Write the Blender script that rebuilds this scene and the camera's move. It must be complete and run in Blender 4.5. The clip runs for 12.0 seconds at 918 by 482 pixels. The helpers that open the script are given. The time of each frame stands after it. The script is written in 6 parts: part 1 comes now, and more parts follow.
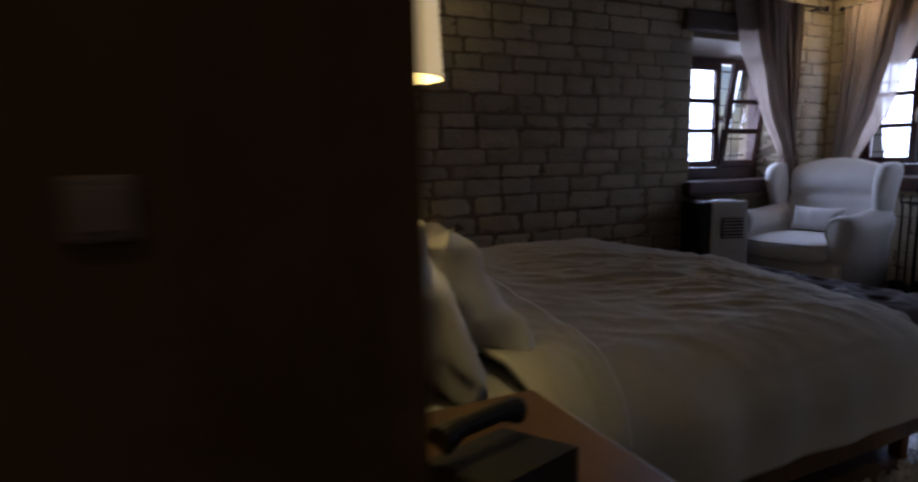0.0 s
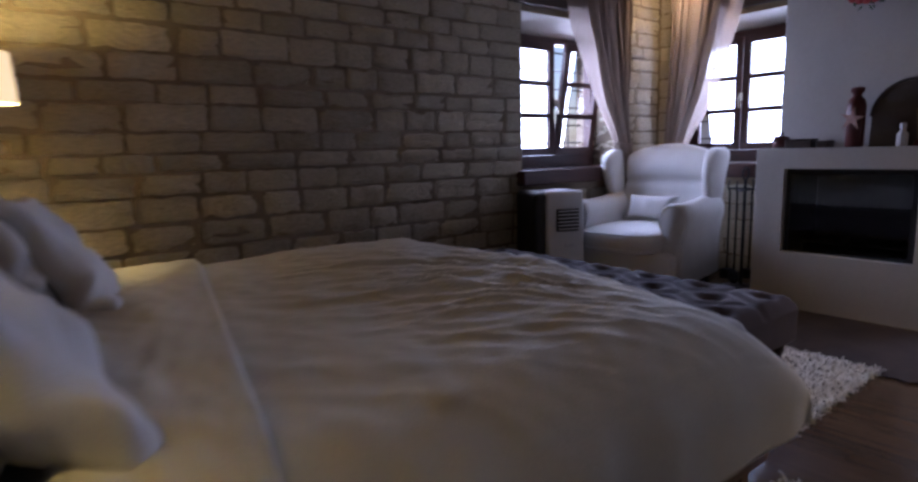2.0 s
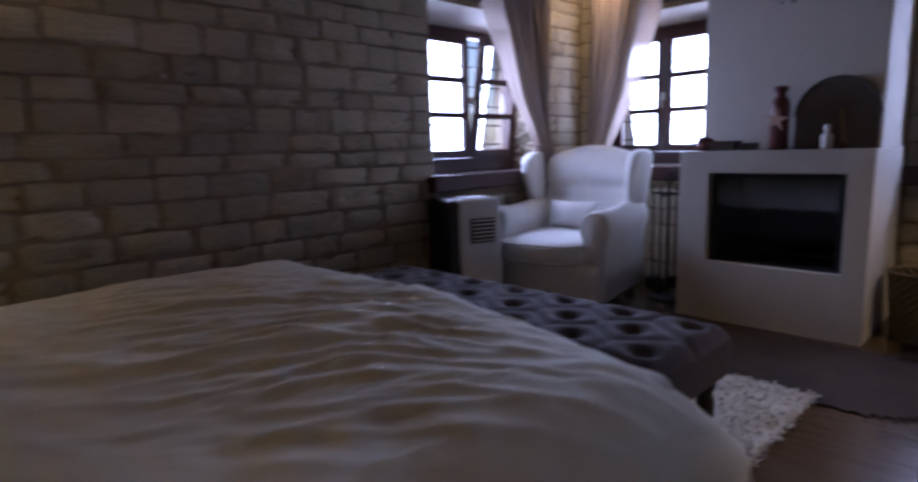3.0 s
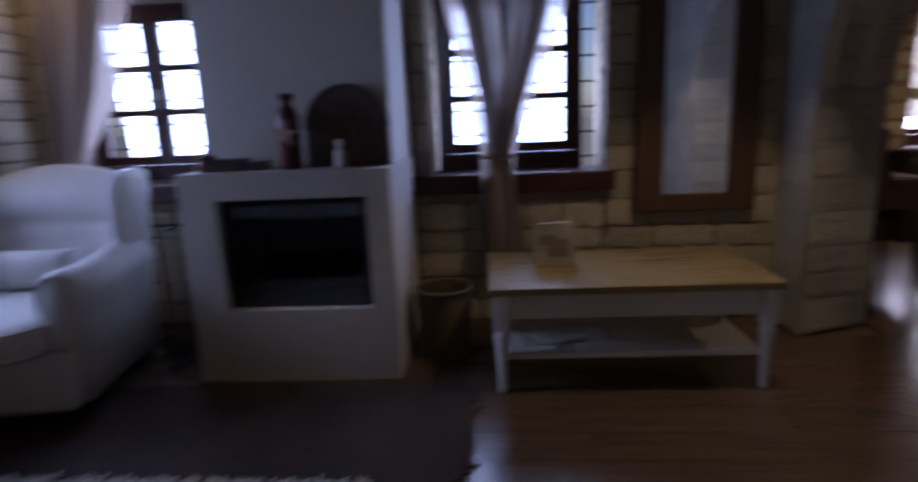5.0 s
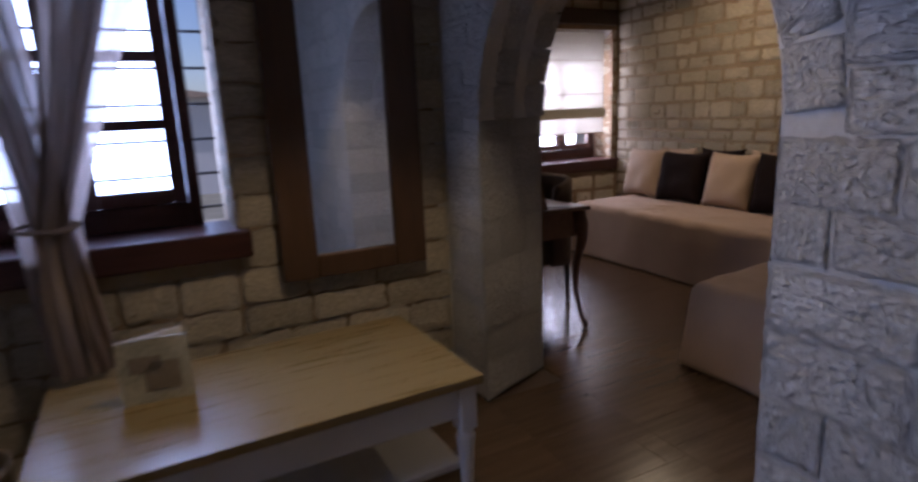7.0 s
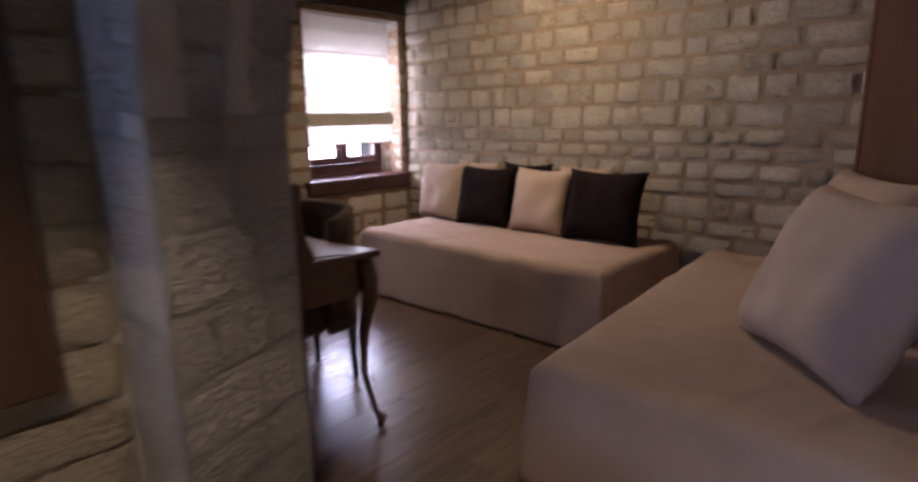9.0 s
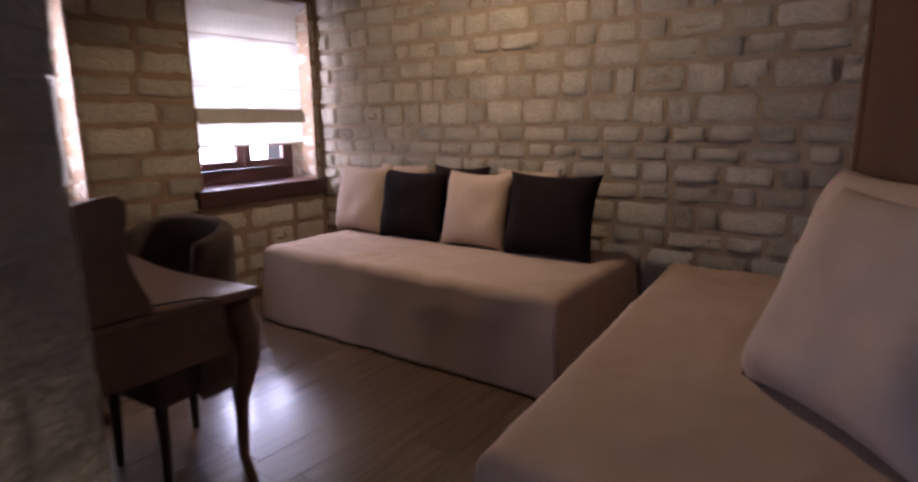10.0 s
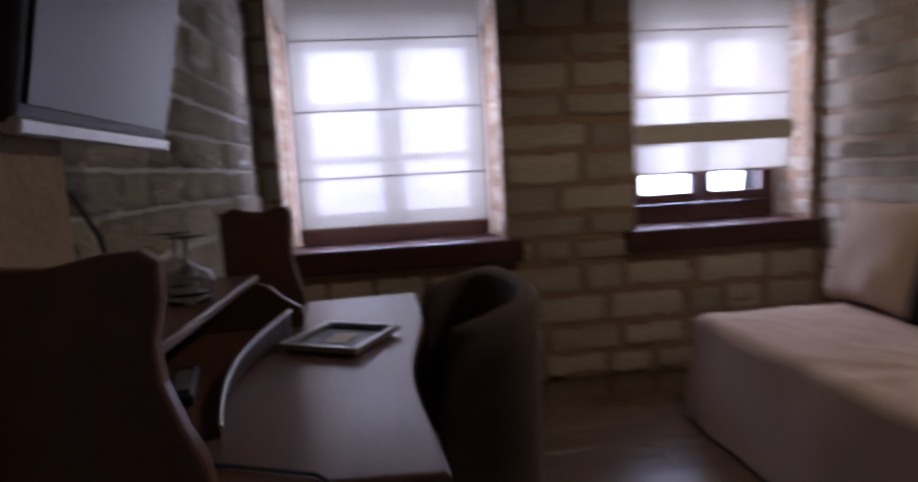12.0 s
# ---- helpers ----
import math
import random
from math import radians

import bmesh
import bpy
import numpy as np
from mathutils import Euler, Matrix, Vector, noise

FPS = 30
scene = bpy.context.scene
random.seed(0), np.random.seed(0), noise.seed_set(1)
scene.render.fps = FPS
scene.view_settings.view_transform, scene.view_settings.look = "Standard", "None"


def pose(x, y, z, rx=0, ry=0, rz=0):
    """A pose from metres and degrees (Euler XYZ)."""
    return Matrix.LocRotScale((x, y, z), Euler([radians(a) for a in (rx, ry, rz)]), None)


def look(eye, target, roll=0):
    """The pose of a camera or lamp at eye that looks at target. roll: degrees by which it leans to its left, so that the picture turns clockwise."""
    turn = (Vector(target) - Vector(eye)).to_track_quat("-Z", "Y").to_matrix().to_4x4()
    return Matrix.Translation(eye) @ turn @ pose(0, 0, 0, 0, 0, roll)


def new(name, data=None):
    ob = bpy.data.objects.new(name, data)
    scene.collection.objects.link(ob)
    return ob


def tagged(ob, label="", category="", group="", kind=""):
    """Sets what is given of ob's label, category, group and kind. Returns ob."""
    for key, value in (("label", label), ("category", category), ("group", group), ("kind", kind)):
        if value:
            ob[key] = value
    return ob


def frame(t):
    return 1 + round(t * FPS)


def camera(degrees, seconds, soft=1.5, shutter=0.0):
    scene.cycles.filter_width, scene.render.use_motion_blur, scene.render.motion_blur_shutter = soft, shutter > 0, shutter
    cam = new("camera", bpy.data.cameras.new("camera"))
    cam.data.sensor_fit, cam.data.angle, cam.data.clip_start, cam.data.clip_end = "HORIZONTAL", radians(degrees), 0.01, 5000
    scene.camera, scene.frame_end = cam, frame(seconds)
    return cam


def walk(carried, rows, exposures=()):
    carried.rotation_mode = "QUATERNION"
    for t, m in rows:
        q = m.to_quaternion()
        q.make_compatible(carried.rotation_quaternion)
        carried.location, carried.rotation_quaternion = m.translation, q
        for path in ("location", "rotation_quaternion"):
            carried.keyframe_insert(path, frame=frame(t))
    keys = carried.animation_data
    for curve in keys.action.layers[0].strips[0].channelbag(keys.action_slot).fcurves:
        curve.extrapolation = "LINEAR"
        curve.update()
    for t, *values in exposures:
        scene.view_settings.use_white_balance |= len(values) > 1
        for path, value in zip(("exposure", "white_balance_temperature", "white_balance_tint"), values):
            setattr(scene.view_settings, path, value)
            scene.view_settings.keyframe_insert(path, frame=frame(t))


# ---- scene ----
cam = camera(76.3, 12.0, soft=2.5, shutter=0.95)
PATH = [
    (0, (1.079, -0.099, 1.132), (1.924, 1.692, 0.847), -1.1),
    (0.2, (1.145, -0.077, 1.126), (2.015, 1.699, 0.833), -0.9),
    (0.5, (1.239, -0.038, 1.09), (2.176, 1.706, 0.801), -1.3),
    (0.7, (1.32, 0.006, 1.07), (2.295, 1.727, 0.776), -1.4),
    (1, (1.419, 0.053, 1.05), (2.466, 1.73, 0.751), -1.4),
    (1.5, (1.557, 0.137, 1.027), (2.705, 1.747, 0.727), -1.5),
    (2, (1.755, 0.26, 1.056), (2.964, 1.824, 0.75), -1.5),
    (2.5, (1.96, 0.378, 1.073), (3.227, 1.895, 0.765), -1.5),
    (2.7, (2.043, 0.417, 1.074), (3.342, 1.905, 0.762), -1.5),
    (4.3, (2.794, 0.619, 1.143), (4.607, 1.378, 0.775), -2.5),
    (4.5, (2.881, 0.633, 1.196), (4.745, 1.239, 0.801), -2.3),
    (5, (3.074, 0.604, 1.22), (5.025, 0.761, 0.808), -2.4),
    (5.5, (3.337, 0.549, 1.254), (5.283, 0.364, 0.831), -2.3),
    (6, (3.571, 0.486, 1.271), (5.467, 0.002, 0.857), -2.3),
    (6.5, (3.776, 0.407, 1.304), (5.582, -0.343, 0.881), -2.3),
    (7, (3.978, 0.282, 1.323), (5.718, -0.606, 0.896), -2.5),
    (7.2, (4.072, 0.241, 1.334), (5.782, -0.702, 0.901), -2.4),
    (8.8, (4.821, -0.336, 1.312), (6.149, -1.767, 0.881), -1.0),
    (9, (4.863, -0.483, 1.281), (6.184, -1.925, 0.862), -0.9),
    (9.5, (5.099, -0.741, 1.261), (6.271, -2.307, 0.844), -0.4),
    (10, (5.243, -0.979, 1.219), (6.386, -2.569, 0.813), -0.8),
    (10.5, (5.415, -1.259, 1.204), (6.644, -2.786, 0.808), -1.0),
    (11, (5.599, -1.497, 1.202), (7.171, -2.676, 0.832), -1.8),
    (11.5, (5.788, -1.756, 1.163), (7.634, -2.457, 0.845), -2.5),
    (12, (5.958, -1.897, 1.128), (7.933, -2.109, 0.895), -3.2),
]
EXPOSURES = [(0.0, -0.85, 6100, 25), (0.5, -0.5, 6050, 25), (1.0, -0.3, 5950, 25), (1.5, -0.06, 5950, 30), (2.5, 0.19, 5850, 35), (4.5, -0.42, 5400, 32), (5.0, -0.56, 5400, 33), (5.5, -0.58, 5420, 34),
             (6.5, -0.25, 5380, 34), (7.2, -0.4, 5320, 33), (8.8, 0.36, 5280, 37), (9.5, 0.34, 5280, 38), (10.5, -0.08, 5260, 38), (11.0, -0.38, 5180, 36), (12.0, -0.68, 4920, 34)]
walk(cam, [(t, look(eye, target, roll)) for t, eye, target, roll in PATH], EXPOSURES)

# ---- daylight ----
world = bpy.data.worlds.new("sky")
scene.world = world
world.use_nodes = True
sky = world.node_tree.nodes.new("ShaderNodeTexSky")
sky.sky_type, sky.sun_disc = "NISHITA", False
sky.sun_elevation, sky.sun_rotation = radians(48), radians(200)
world.node_tree.links.new(sky.outputs[0], world.node_tree.nodes["Background"].inputs[0])
world.node_tree.nodes["Background"].inputs[1].default_value = 0.12
sun = new("sun", bpy.data.lights.new("sun", "SUN"))
sun.data.energy, sun.data.angle, sun.data.color = 2.5, radians(0.5), (1.0, 0.95, 0.88)
sun.matrix_world = look((0, 0, 10), (2.2, 5.0, 0))

ROOM1_DAY, ROOM2_DAY = 58.0, 112.0


def window_light(name, place, toward, wide, high, watts, colour=(0.60, 0.75, 1.0)):
    """Sky light that enters by one window opening."""
    ob = new(name, bpy.data.lights.new(name, "AREA"))
    ob.data.shape, ob.data.size, ob.data.size_y = "RECTANGLE", wide, high
    ob.data.energy, ob.data.color = watts, colour
    ob.matrix_world = look(place, toward)
    return ob


window_light("window_light_north", (5.38, 3.86, 1.45), (5.38, 2.0, 1.1), 0.85, 0.85, ROOM1_DAY)
window_light("window_light_corner", (6.98, 2.77, 1.45), (5.0, 2.77, 1.1), 0.85, 0.9, ROOM1_DAY)
window_light("window_light_middle", (6.98, 0.52, 1.45), (5.0, 0.52, 1.1), 0.85, 0.9, 0.85 * ROOM1_DAY)
window_light("window_light_desk", (9.42, -1.90, 1.40), (7.0, -1.90, 1.0), 0.9, 1.1, ROOM2_DAY, (0.98, 0.96, 0.93))
window_light("window_light_sofa", (9.42, -3.66, 1.40), (7.0, -3.66, 1.0), 0.9, 1.1, ROOM2_DAY, (0.98, 0.96, 0.93))

# ---- materials ----
def nodes_of(name):
    m = bpy.data.materials.new(name)
    m.use_nodes = True
    nt = m.node_tree
    return m, nt, nt.nodes["Principled BSDF"]


def surface(name, dark, light, scale=8.0, rough=0.6, bump=0.2, fine=60.0, metal=0.0, vary=0.0, stretch=(1, 1, 1), coat=0.0, sheen=0.0, bump_scale=None, spread=0.25, gloss=0.5, pits=0.0):
    """Two scales of noise between two colours, a fine grain in the relief, and a small change from piece to piece."""
    m, nt, b = nodes_of(name)
    n = nt.nodes
    co, mp = n.new("ShaderNodeTexCoord"), n.new("ShaderNodeMapping")
    mp.inputs["Scale"].default_value = stretch
    nt.links.new(co.outputs["Object"], mp.inputs["Vector"])
    info = n.new("ShaderNodeObjectInfo")
    shift = n.new("ShaderNodeVectorMath")
    shift.operation = "ADD"
    spreadv = n.new("ShaderNodeMath")
    spreadv.operation = "MULTIPLY"
    spreadv.inputs[1].default_value = 37.0
    nt.links.new(info.outputs["Random"], spreadv.inputs[0])
    nt.links.new(mp.outputs[0], shift.inputs[0])
    nt.links.new(spreadv.outputs[0], shift.inputs[1])
    big, small = n.new("ShaderNodeTexNoise"), n.new("ShaderNodeTexNoise")
    big.inputs["Scale"].default_value, big.inputs["Detail"].default_value = scale, 6.0
    small.inputs["Scale"].default_value, small.inputs["Detail"].default_value = fine, 4.0
    for t in (big, small):
        nt.links.new(shift.outputs[0], t.inputs["Vector"])
    mix = n.new("ShaderNodeMix")
    mix.data_type = "FLOAT"
    mix.inputs[0].default_value = 0.35
    nt.links.new(big.outputs["Fac"], mix.inputs[2])
    nt.links.new(small.outputs["Fac"], mix.inputs[3])
    ramp = n.new("ShaderNodeValToRGB")
    ramp.color_ramp.elements[0].position, ramp.color_ramp.elements[1].position = 0.5 - spread, 0.5 + spread
    ramp.color_ramp.elements[0].color, ramp.color_ramp.elements[1].color = (*dark, 1), (*light, 1)
    nt.links.new(mix.outputs[0], ramp.inputs[0])
    hsv = n.new("ShaderNodeHueSaturation")
    val = n.new("ShaderNodeMapRange")
    val.inputs["To Min"].default_value, val.inputs["To Max"].default_value = 1.0 - vary, 1.0 + vary
    nt.links.new(info.outputs["Random"], val.inputs[0])
    nt.links.new(val.outputs[0], hsv.inputs["Value"])
    nt.links.new(ramp.outputs[0], hsv.inputs["Color"])
    nt.links.new(hsv.outputs[0], b.inputs["Base Color"])
    rr = n.new("ShaderNodeMapRange")
    rr.inputs["To Min"].default_value, rr.inputs["To Max"].default_value = max(rough - 0.08, 0.02), min(rough + 0.12, 1.0)
    nt.links.new(mix.outputs[0], rr.inputs[0])
    nt.links.new(rr.outputs[0], b.inputs["Roughness"])
    b.inputs["Metallic"].default_value = metal
    b.inputs["Specular IOR Level"].default_value = gloss
    b.inputs["Coat Weight"].default_value = coat
    b.inputs["Coat Roughness"].default_value = 0.15
    b.inputs["Sheen Weight"].default_value = sheen
    bp = n.new("ShaderNodeBump")
    bp.inputs["Strength"].default_value = bump
    bp.inputs["Distance"].default_value = 0.01 if bump_scale is None else bump_scale
    nt.links.new(mix.outputs[0], bp.inputs["Height"])
    nt.links.new(bp.outputs[0], b.inputs["Normal"])
    if pits:
        vor, dent = n.new("ShaderNodeTexVoronoi"), n.new("ShaderNodeBump")
        vor.inputs["Scale"].default_value = pits
        warp = n.new("ShaderNodeVectorMath")
        warp.operation = "MULTIPLY_ADD"
        warp.inputs[1].default_value = (0.08, 0.08, 0.08)
        nt.links.new(big.outputs["Color"], warp.inputs[0])
        nt.links.new(shift.outputs[0], warp.inputs[2])
        nt.links.new(warp.outputs[0], vor.inputs["Vector"])
        dent.inputs["Strength"].default_value, dent.inputs["Distance"].default_value = 0.6, 0.022
        nt.links.new(vor.outputs["Distance"], dent.inputs["Height"])
        nt.links.new(dent.outputs[0], bp.inputs["Normal"])
    return m


def sheer(name, colour, opacity, through_light=0.55):
    """Thin cloth: light shines through it, and a part of what is behind shows."""
    m, nt, b = nodes_of(name)
    n = nt.nodes
    out = n["Material Output"]
    n.remove(b)
    d, t, tr = n.new("ShaderNodeBsdfDiffuse"), n.new("ShaderNodeBsdfTranslucent"), n.new("ShaderNodeBsdfTransparent")
    co, no = n.new("ShaderNodeTexCoord"), n.new("ShaderNodeTexNoise")
    no.inputs["Scale"].default_value = 14.0
    mp = n.new("ShaderNodeMapping")
    mp.inputs["Scale"].default_value = (6, 6, 0.6)
    nt.links.new(co.outputs["Object"], mp.inputs[0])
    nt.links.new(mp.outputs[0], no.inputs["Vector"])
    ramp = n.new("ShaderNodeValToRGB")
    ramp.color_ramp.elements[0].color = (*[c * 0.8 for c in colour], 1)
    ramp.color_ramp.elements[1].color = (*colour, 1)
    nt.links.new(no.outputs["Fac"], ramp.inputs[0])
    nt.links.new(ramp.outputs[0], d.inputs[0])
    nt.links.new(ramp.outputs[0], t.inputs[0])
    a, c = n.new("ShaderNodeMixShader"), n.new("ShaderNodeMixShader")
    a.inputs[0].default_value = through_light
    c.inputs[0].default_value = opacity
    nt.links.new(d.outputs[0], a.inputs[1])
    nt.links.new(t.outputs[0], a.inputs[2])
    nt.links.new(tr.outputs[0], c.inputs[1])
    nt.links.new(a.outputs[0], c.inputs[2])
    nt.links.new(c.outputs[0], out.inputs[0])
    return m


def glowing(name, colour, strength, base=(0.8, 0.75, 0.6)):
    m, nt, b = nodes_of(name)
    b.inputs["Base Color"].default_value = (*base, 1)
    b.inputs["Emission Color"].default_value = (*colour, 1)
    b.inputs["Emission Strength"].default_value = strength
    b.inputs["Roughness"].default_value = 0.8
    return m


def clear_glass(name):
    m, nt, b = nodes_of(name)
    b.inputs["Transmission Weight"].default_value = 1.0
    b.inputs["Roughness"].default_value = 0.02
    b.inputs["IOR"].default_value = 1.45
    return m


STONE = surface("limestone_block", (0.36, 0.305, 0.21), (0.71, 0.63, 0.475), scale=9, rough=0.85, bump=1.0, fine=38, vary=0.16, bump_scale=0.034, gloss=0.2)
STONE_ARCH = surface("limestone_tooled", (0.42, 0.40, 0.36), (0.63, 0.61, 0.56), scale=11, rough=0.85, bump=0.9, fine=26, vary=0.10, bump_scale=0.032, pits=8.0)
MORTAR_TAN = surface("tan_mortar", (0.20, 0.145, 0.085), (0.31, 0.235, 0.145), scale=12, rough=0.95, bump=0.8, fine=70)
MORTAR_BROWN = surface("brown_mortar", (0.19, 0.125, 0.068), (0.29, 0.195, 0.112), scale=12, rough=0.95, bump=0.8, fine=70)
MORTAR = surface("mortar", (0.175, 0.135, 0.09), (0.29, 0.23, 0.16), scale=12, rough=0.95, bump=0.6, fine=90)
DULL_TAUPE = surface("dull_taupe", (0.075, 0.060, 0.052), (0.13, 0.108, 0.094), scale=6, rough=0.7, bump=0.2)
PLASTER = surface("white_plaster", (0.47, 0.44, 0.395), (0.57, 0.54, 0.49), scale=2.5, rough=0.85, bump=0.12, fine=45)
SOOT = surface("sooted_brick", (0.006, 0.006, 0.006), (0.022, 0.021, 0.02), scale=10, rough=0.9, bump=0.4)
FRAME_WOOD = surface("mahogany_stain", (0.028, 0.0095, 0.0065), (0.066, 0.023, 0.015), scale=5, rough=0.45, bump=0.15, fine=70, stretch=(1, 1, 8), coat=0.03, gloss=0.3)
BEAM_WOOD = surface("dark_beam", (0.030, 0.017, 0.010), (0.080, 0.046, 0.027), scale=5, rough=0.6, bump=0.4, fine=60, stretch=(1, 8, 8))
CUPBOARD_WOOD = surface("cupboard_veneer", (0.15, 0.073, 0.030), (0.23, 0.118, 0.052), scale=3, rough=0.6, bump=0.1, fine=60, stretch=(5, 5, 0.6), gloss=0.1)
PANEL_WOOD = surface("brown_panel", (0.10, 0.060, 0.022), (0.18, 0.112, 0.045), scale=3, rough=0.6, bump=0.1, fine=60, stretch=(5, 5, 0.6), gloss=0.12)
FLOOR_WOOD = surface("walnut_laminate", (0.050, 0.032, 0.019), (0.122, 0.078, 0.046), scale=4, rough=0.20, bump=0.04, fine=55, vary=0.12, stretch=(9, 0.7, 1), spread=0.3, gloss=0.6)
OAK = surface("oiled_oak", (0.205, 0.145, 0.052), (0.275, 0.200, 0.080), scale=4, rough=0.27, bump=0.06, fine=70, stretch=(9, 0.7, 9), spread=0.42)
WHITE_PAINT = surface("cream_paint", (0.72, 0.70, 0.66), (0.82, 0.80, 0.76), scale=5, rough=0.45, bump=0.08)
NIGHT_WOOD = surface("chestnut", (0.11, 0.056, 0.024), (0.19, 0.105, 0.049), scale=4, rough=0.4, bump=0.1, stretch=(6, 0.8, 6))
DESK_WOOD = surface("walnut_polish", (0.070, 0.032, 0.018), (0.150, 0.074, 0.043), scale=4, rough=0.30, bump=0.06, fine=60, stretch=(0.8, 7, 7), coat=0.22)
CHAIR_WOOD = surface("black_walnut", (0.018, 0.010, 0.007), (0.045, 0.026, 0.017), scale=5, rough=0.4, bump=0.1, stretch=(6, 6, 0.8))
HEAD_WOOD = surface("burr_headboard", (0.05, 0.022, 0.010), (0.26, 0.140, 0.062), scale=4.5, rough=0.4, bump=0.15, fine=25, stretch=(2, 2, 0.7))
MIRROR_WOOD = surface("honey_pine", (0.055, 0.027, 0.011), (0.10, 0.053, 0.022), scale=4, rough=0.45, bump=0.1, stretch=(6, 6, 0.8))
LINEN = surface("white_linen", (0.60, 0.59, 0.52), (0.70, 0.69, 0.62), scale=4, rough=0.9, bump=0.35, fine=160, sheen=0.05, gloss=0.15)
PILLOW_LINEN = surface("pillow_cotton", (0.57, 0.56, 0.545), (0.66, 0.65, 0.635), scale=5, rough=0.9, bump=0.3, fine=120, sheen=0.05, gloss=0.15)
CREAM_FABRIC = surface("cream_upholstery", (0.64, 0.63, 0.61), (0.75, 0.74, 0.72), scale=6, rough=0.9, bump=0.35, fine=220, sheen=0.08, gloss=0.15)
VELVET = surface("taupe_velvet", (0.048, 0.038, 0.042), (0.086, 0.071, 0.079), scale=6, rough=0.85, bump=0.2, fine=150, sheen=0.06, gloss=0.15)
SOFA_COVER = surface("beige_cotton", (0.325, 0.230, 0.160), (0.41, 0.298, 0.212), scale=4, rough=0.92, bump=0.3, fine=200, sheen=0.04, gloss=0.15)
CUSHION_BEIGE = surface("beige_cushion", (0.36, 0.265, 0.19), (0.45, 0.34, 0.25), scale=6, rough=0.9, bump=0.4, fine=240, sheen=0.04, gloss=0.15)
CUSHION_DARK = surface("espresso_cushion", (0.009, 0.006, 0.006), (0.020, 0.013, 0.012), scale=6, rough=0.95, bump=0.4, fine=200, gloss=0.06)
TUB_FABRIC = surface("cocoa_suede", (0.075, 0.053, 0.042), (0.12, 0.088, 0.07), scale=8, rough=0.9, bump=0.3, fine=180, sheen=0.04, gloss=0.15)
SHAG = surface("ivory_wool", (0.46, 0.44, 0.40), (0.62, 0.60, 0.55), scale=20, rough=0.95, bump=0.5, fine=120, sheen=0.3)
HIDE = surface("brown_hide", (0.016, 0.011, 0.009), (0.055, 0.038, 0.031), scale=3.0, rough=0.9, bump=0.4, fine=90, sheen=0.03, spread=0.15, gloss=0.2)
IRON = surface("wrought_iron", (0.010, 0.010, 0.011), (0.03, 0.03, 0.032), scale=20, rough=0.55, bump=0.3, metal=0.6)
BLACK_PLASTIC = surface("black_plastic", (0.008, 0.008, 0.009), (0.014, 0.014, 0.015), scale=20, rough=0.4, bump=0.05)
WHITE_PLASTIC = surface("white_plastic", (0.62, 0.63, 0.64), (0.70, 0.71, 0.72), scale=8, rough=0.35, bump=0.03)
NICKEL = surface("brushed_nickel", (0.50, 0.46, 0.38), (0.62, 0.58, 0.5), scale=40, rough=0.35, bump=0.05, metal=1.0)
SILVER = surface("silver_edge", (0.55, 0.56, 0.58), (0.68, 0.69, 0.7), scale=30, rough=0.3, bump=0.03, metal=0.8)
CERAMIC_RED = surface("oxblood_ceramic", (0.055, 0.010, 0.008), (0.12, 0.025, 0.02), scale=9, rough=0.3, bump=0.1)
CERAMIC_WHITE = surface("white_ceramic", (0.55, 0.53, 0.5), (0.66, 0.64, 0.6), scale=9, rough=0.4, bump=0.1)
SWITCH_PLASTIC = surface("tan_plastic", (0.26, 0.19, 0.15), (0.32, 0.24, 0.19), scale=8, rough=0.5, bump=0.03)
STAR_PINK = surface("dried_starfish", (0.45, 0.27, 0.22), (0.58, 0.38, 0.32), scale=30, rough=0.9, bump=0.6)
WICKER = surface("wicker", (0.085, 0.062, 0.032), (0.16, 0.12, 0.065), scale=25, rough=0.7, bump=0.5, stretch=(1, 1, 5))
PAPER = surface("paper", (0.62, 0.60, 0.55), (0.72, 0.70, 0.66), scale=6, rough=0.8, bump=0.05)
PAPER_PRINT = surface("printed_card", (0.36, 0.36, 0.28), (0.60, 0.58, 0.48), scale=7, rough=0.6, bump=0.02, spread=0.1)
DARK_PRINT = surface("dark_print", (0.20, 0.17, 0.13), (0.36, 0.31, 0.25), scale=9, rough=0.6, bump=0.02)
LEAF = surface("wreath_leaf", (0.02, 0.05, 0.02), (0.05, 0.10, 0.04), scale=30, rough=0.6, bump=0.2)
BERRY = surface("red_flower", (0.35, 0.03, 0.03), (0.55, 0.08, 0.06), scale=30, rough=0.5, bump=0.2)
CABLE = surface("black_cable", (0.010, 0.010, 0.010), (0.02, 0.02, 0.02), scale=20, rough=0.5, bump=0.05)
CEILING_WOOD = surface("ceiling_boards", (0.10, 0.065, 0.04), (0.19, 0.13, 0.085), scale=4, rough=0.6, bump=0.2, stretch=(0.7, 8, 1))
GRASS = surface("dry_ground", (0.16, 0.15, 0.10), (0.30, 0.28, 0.21), scale=1.5, rough=0.95, bump=0.4, fine=20)
FACADE = surface("pale_render", (0.55, 0.53, 0.50), (0.66, 0.64, 0.6), scale=1.2, rough=0.9, bump=0.2)
CURTAIN = sheer("beige_curtain", (0.40, 0.32, 0.27), 0.986, 0.24)
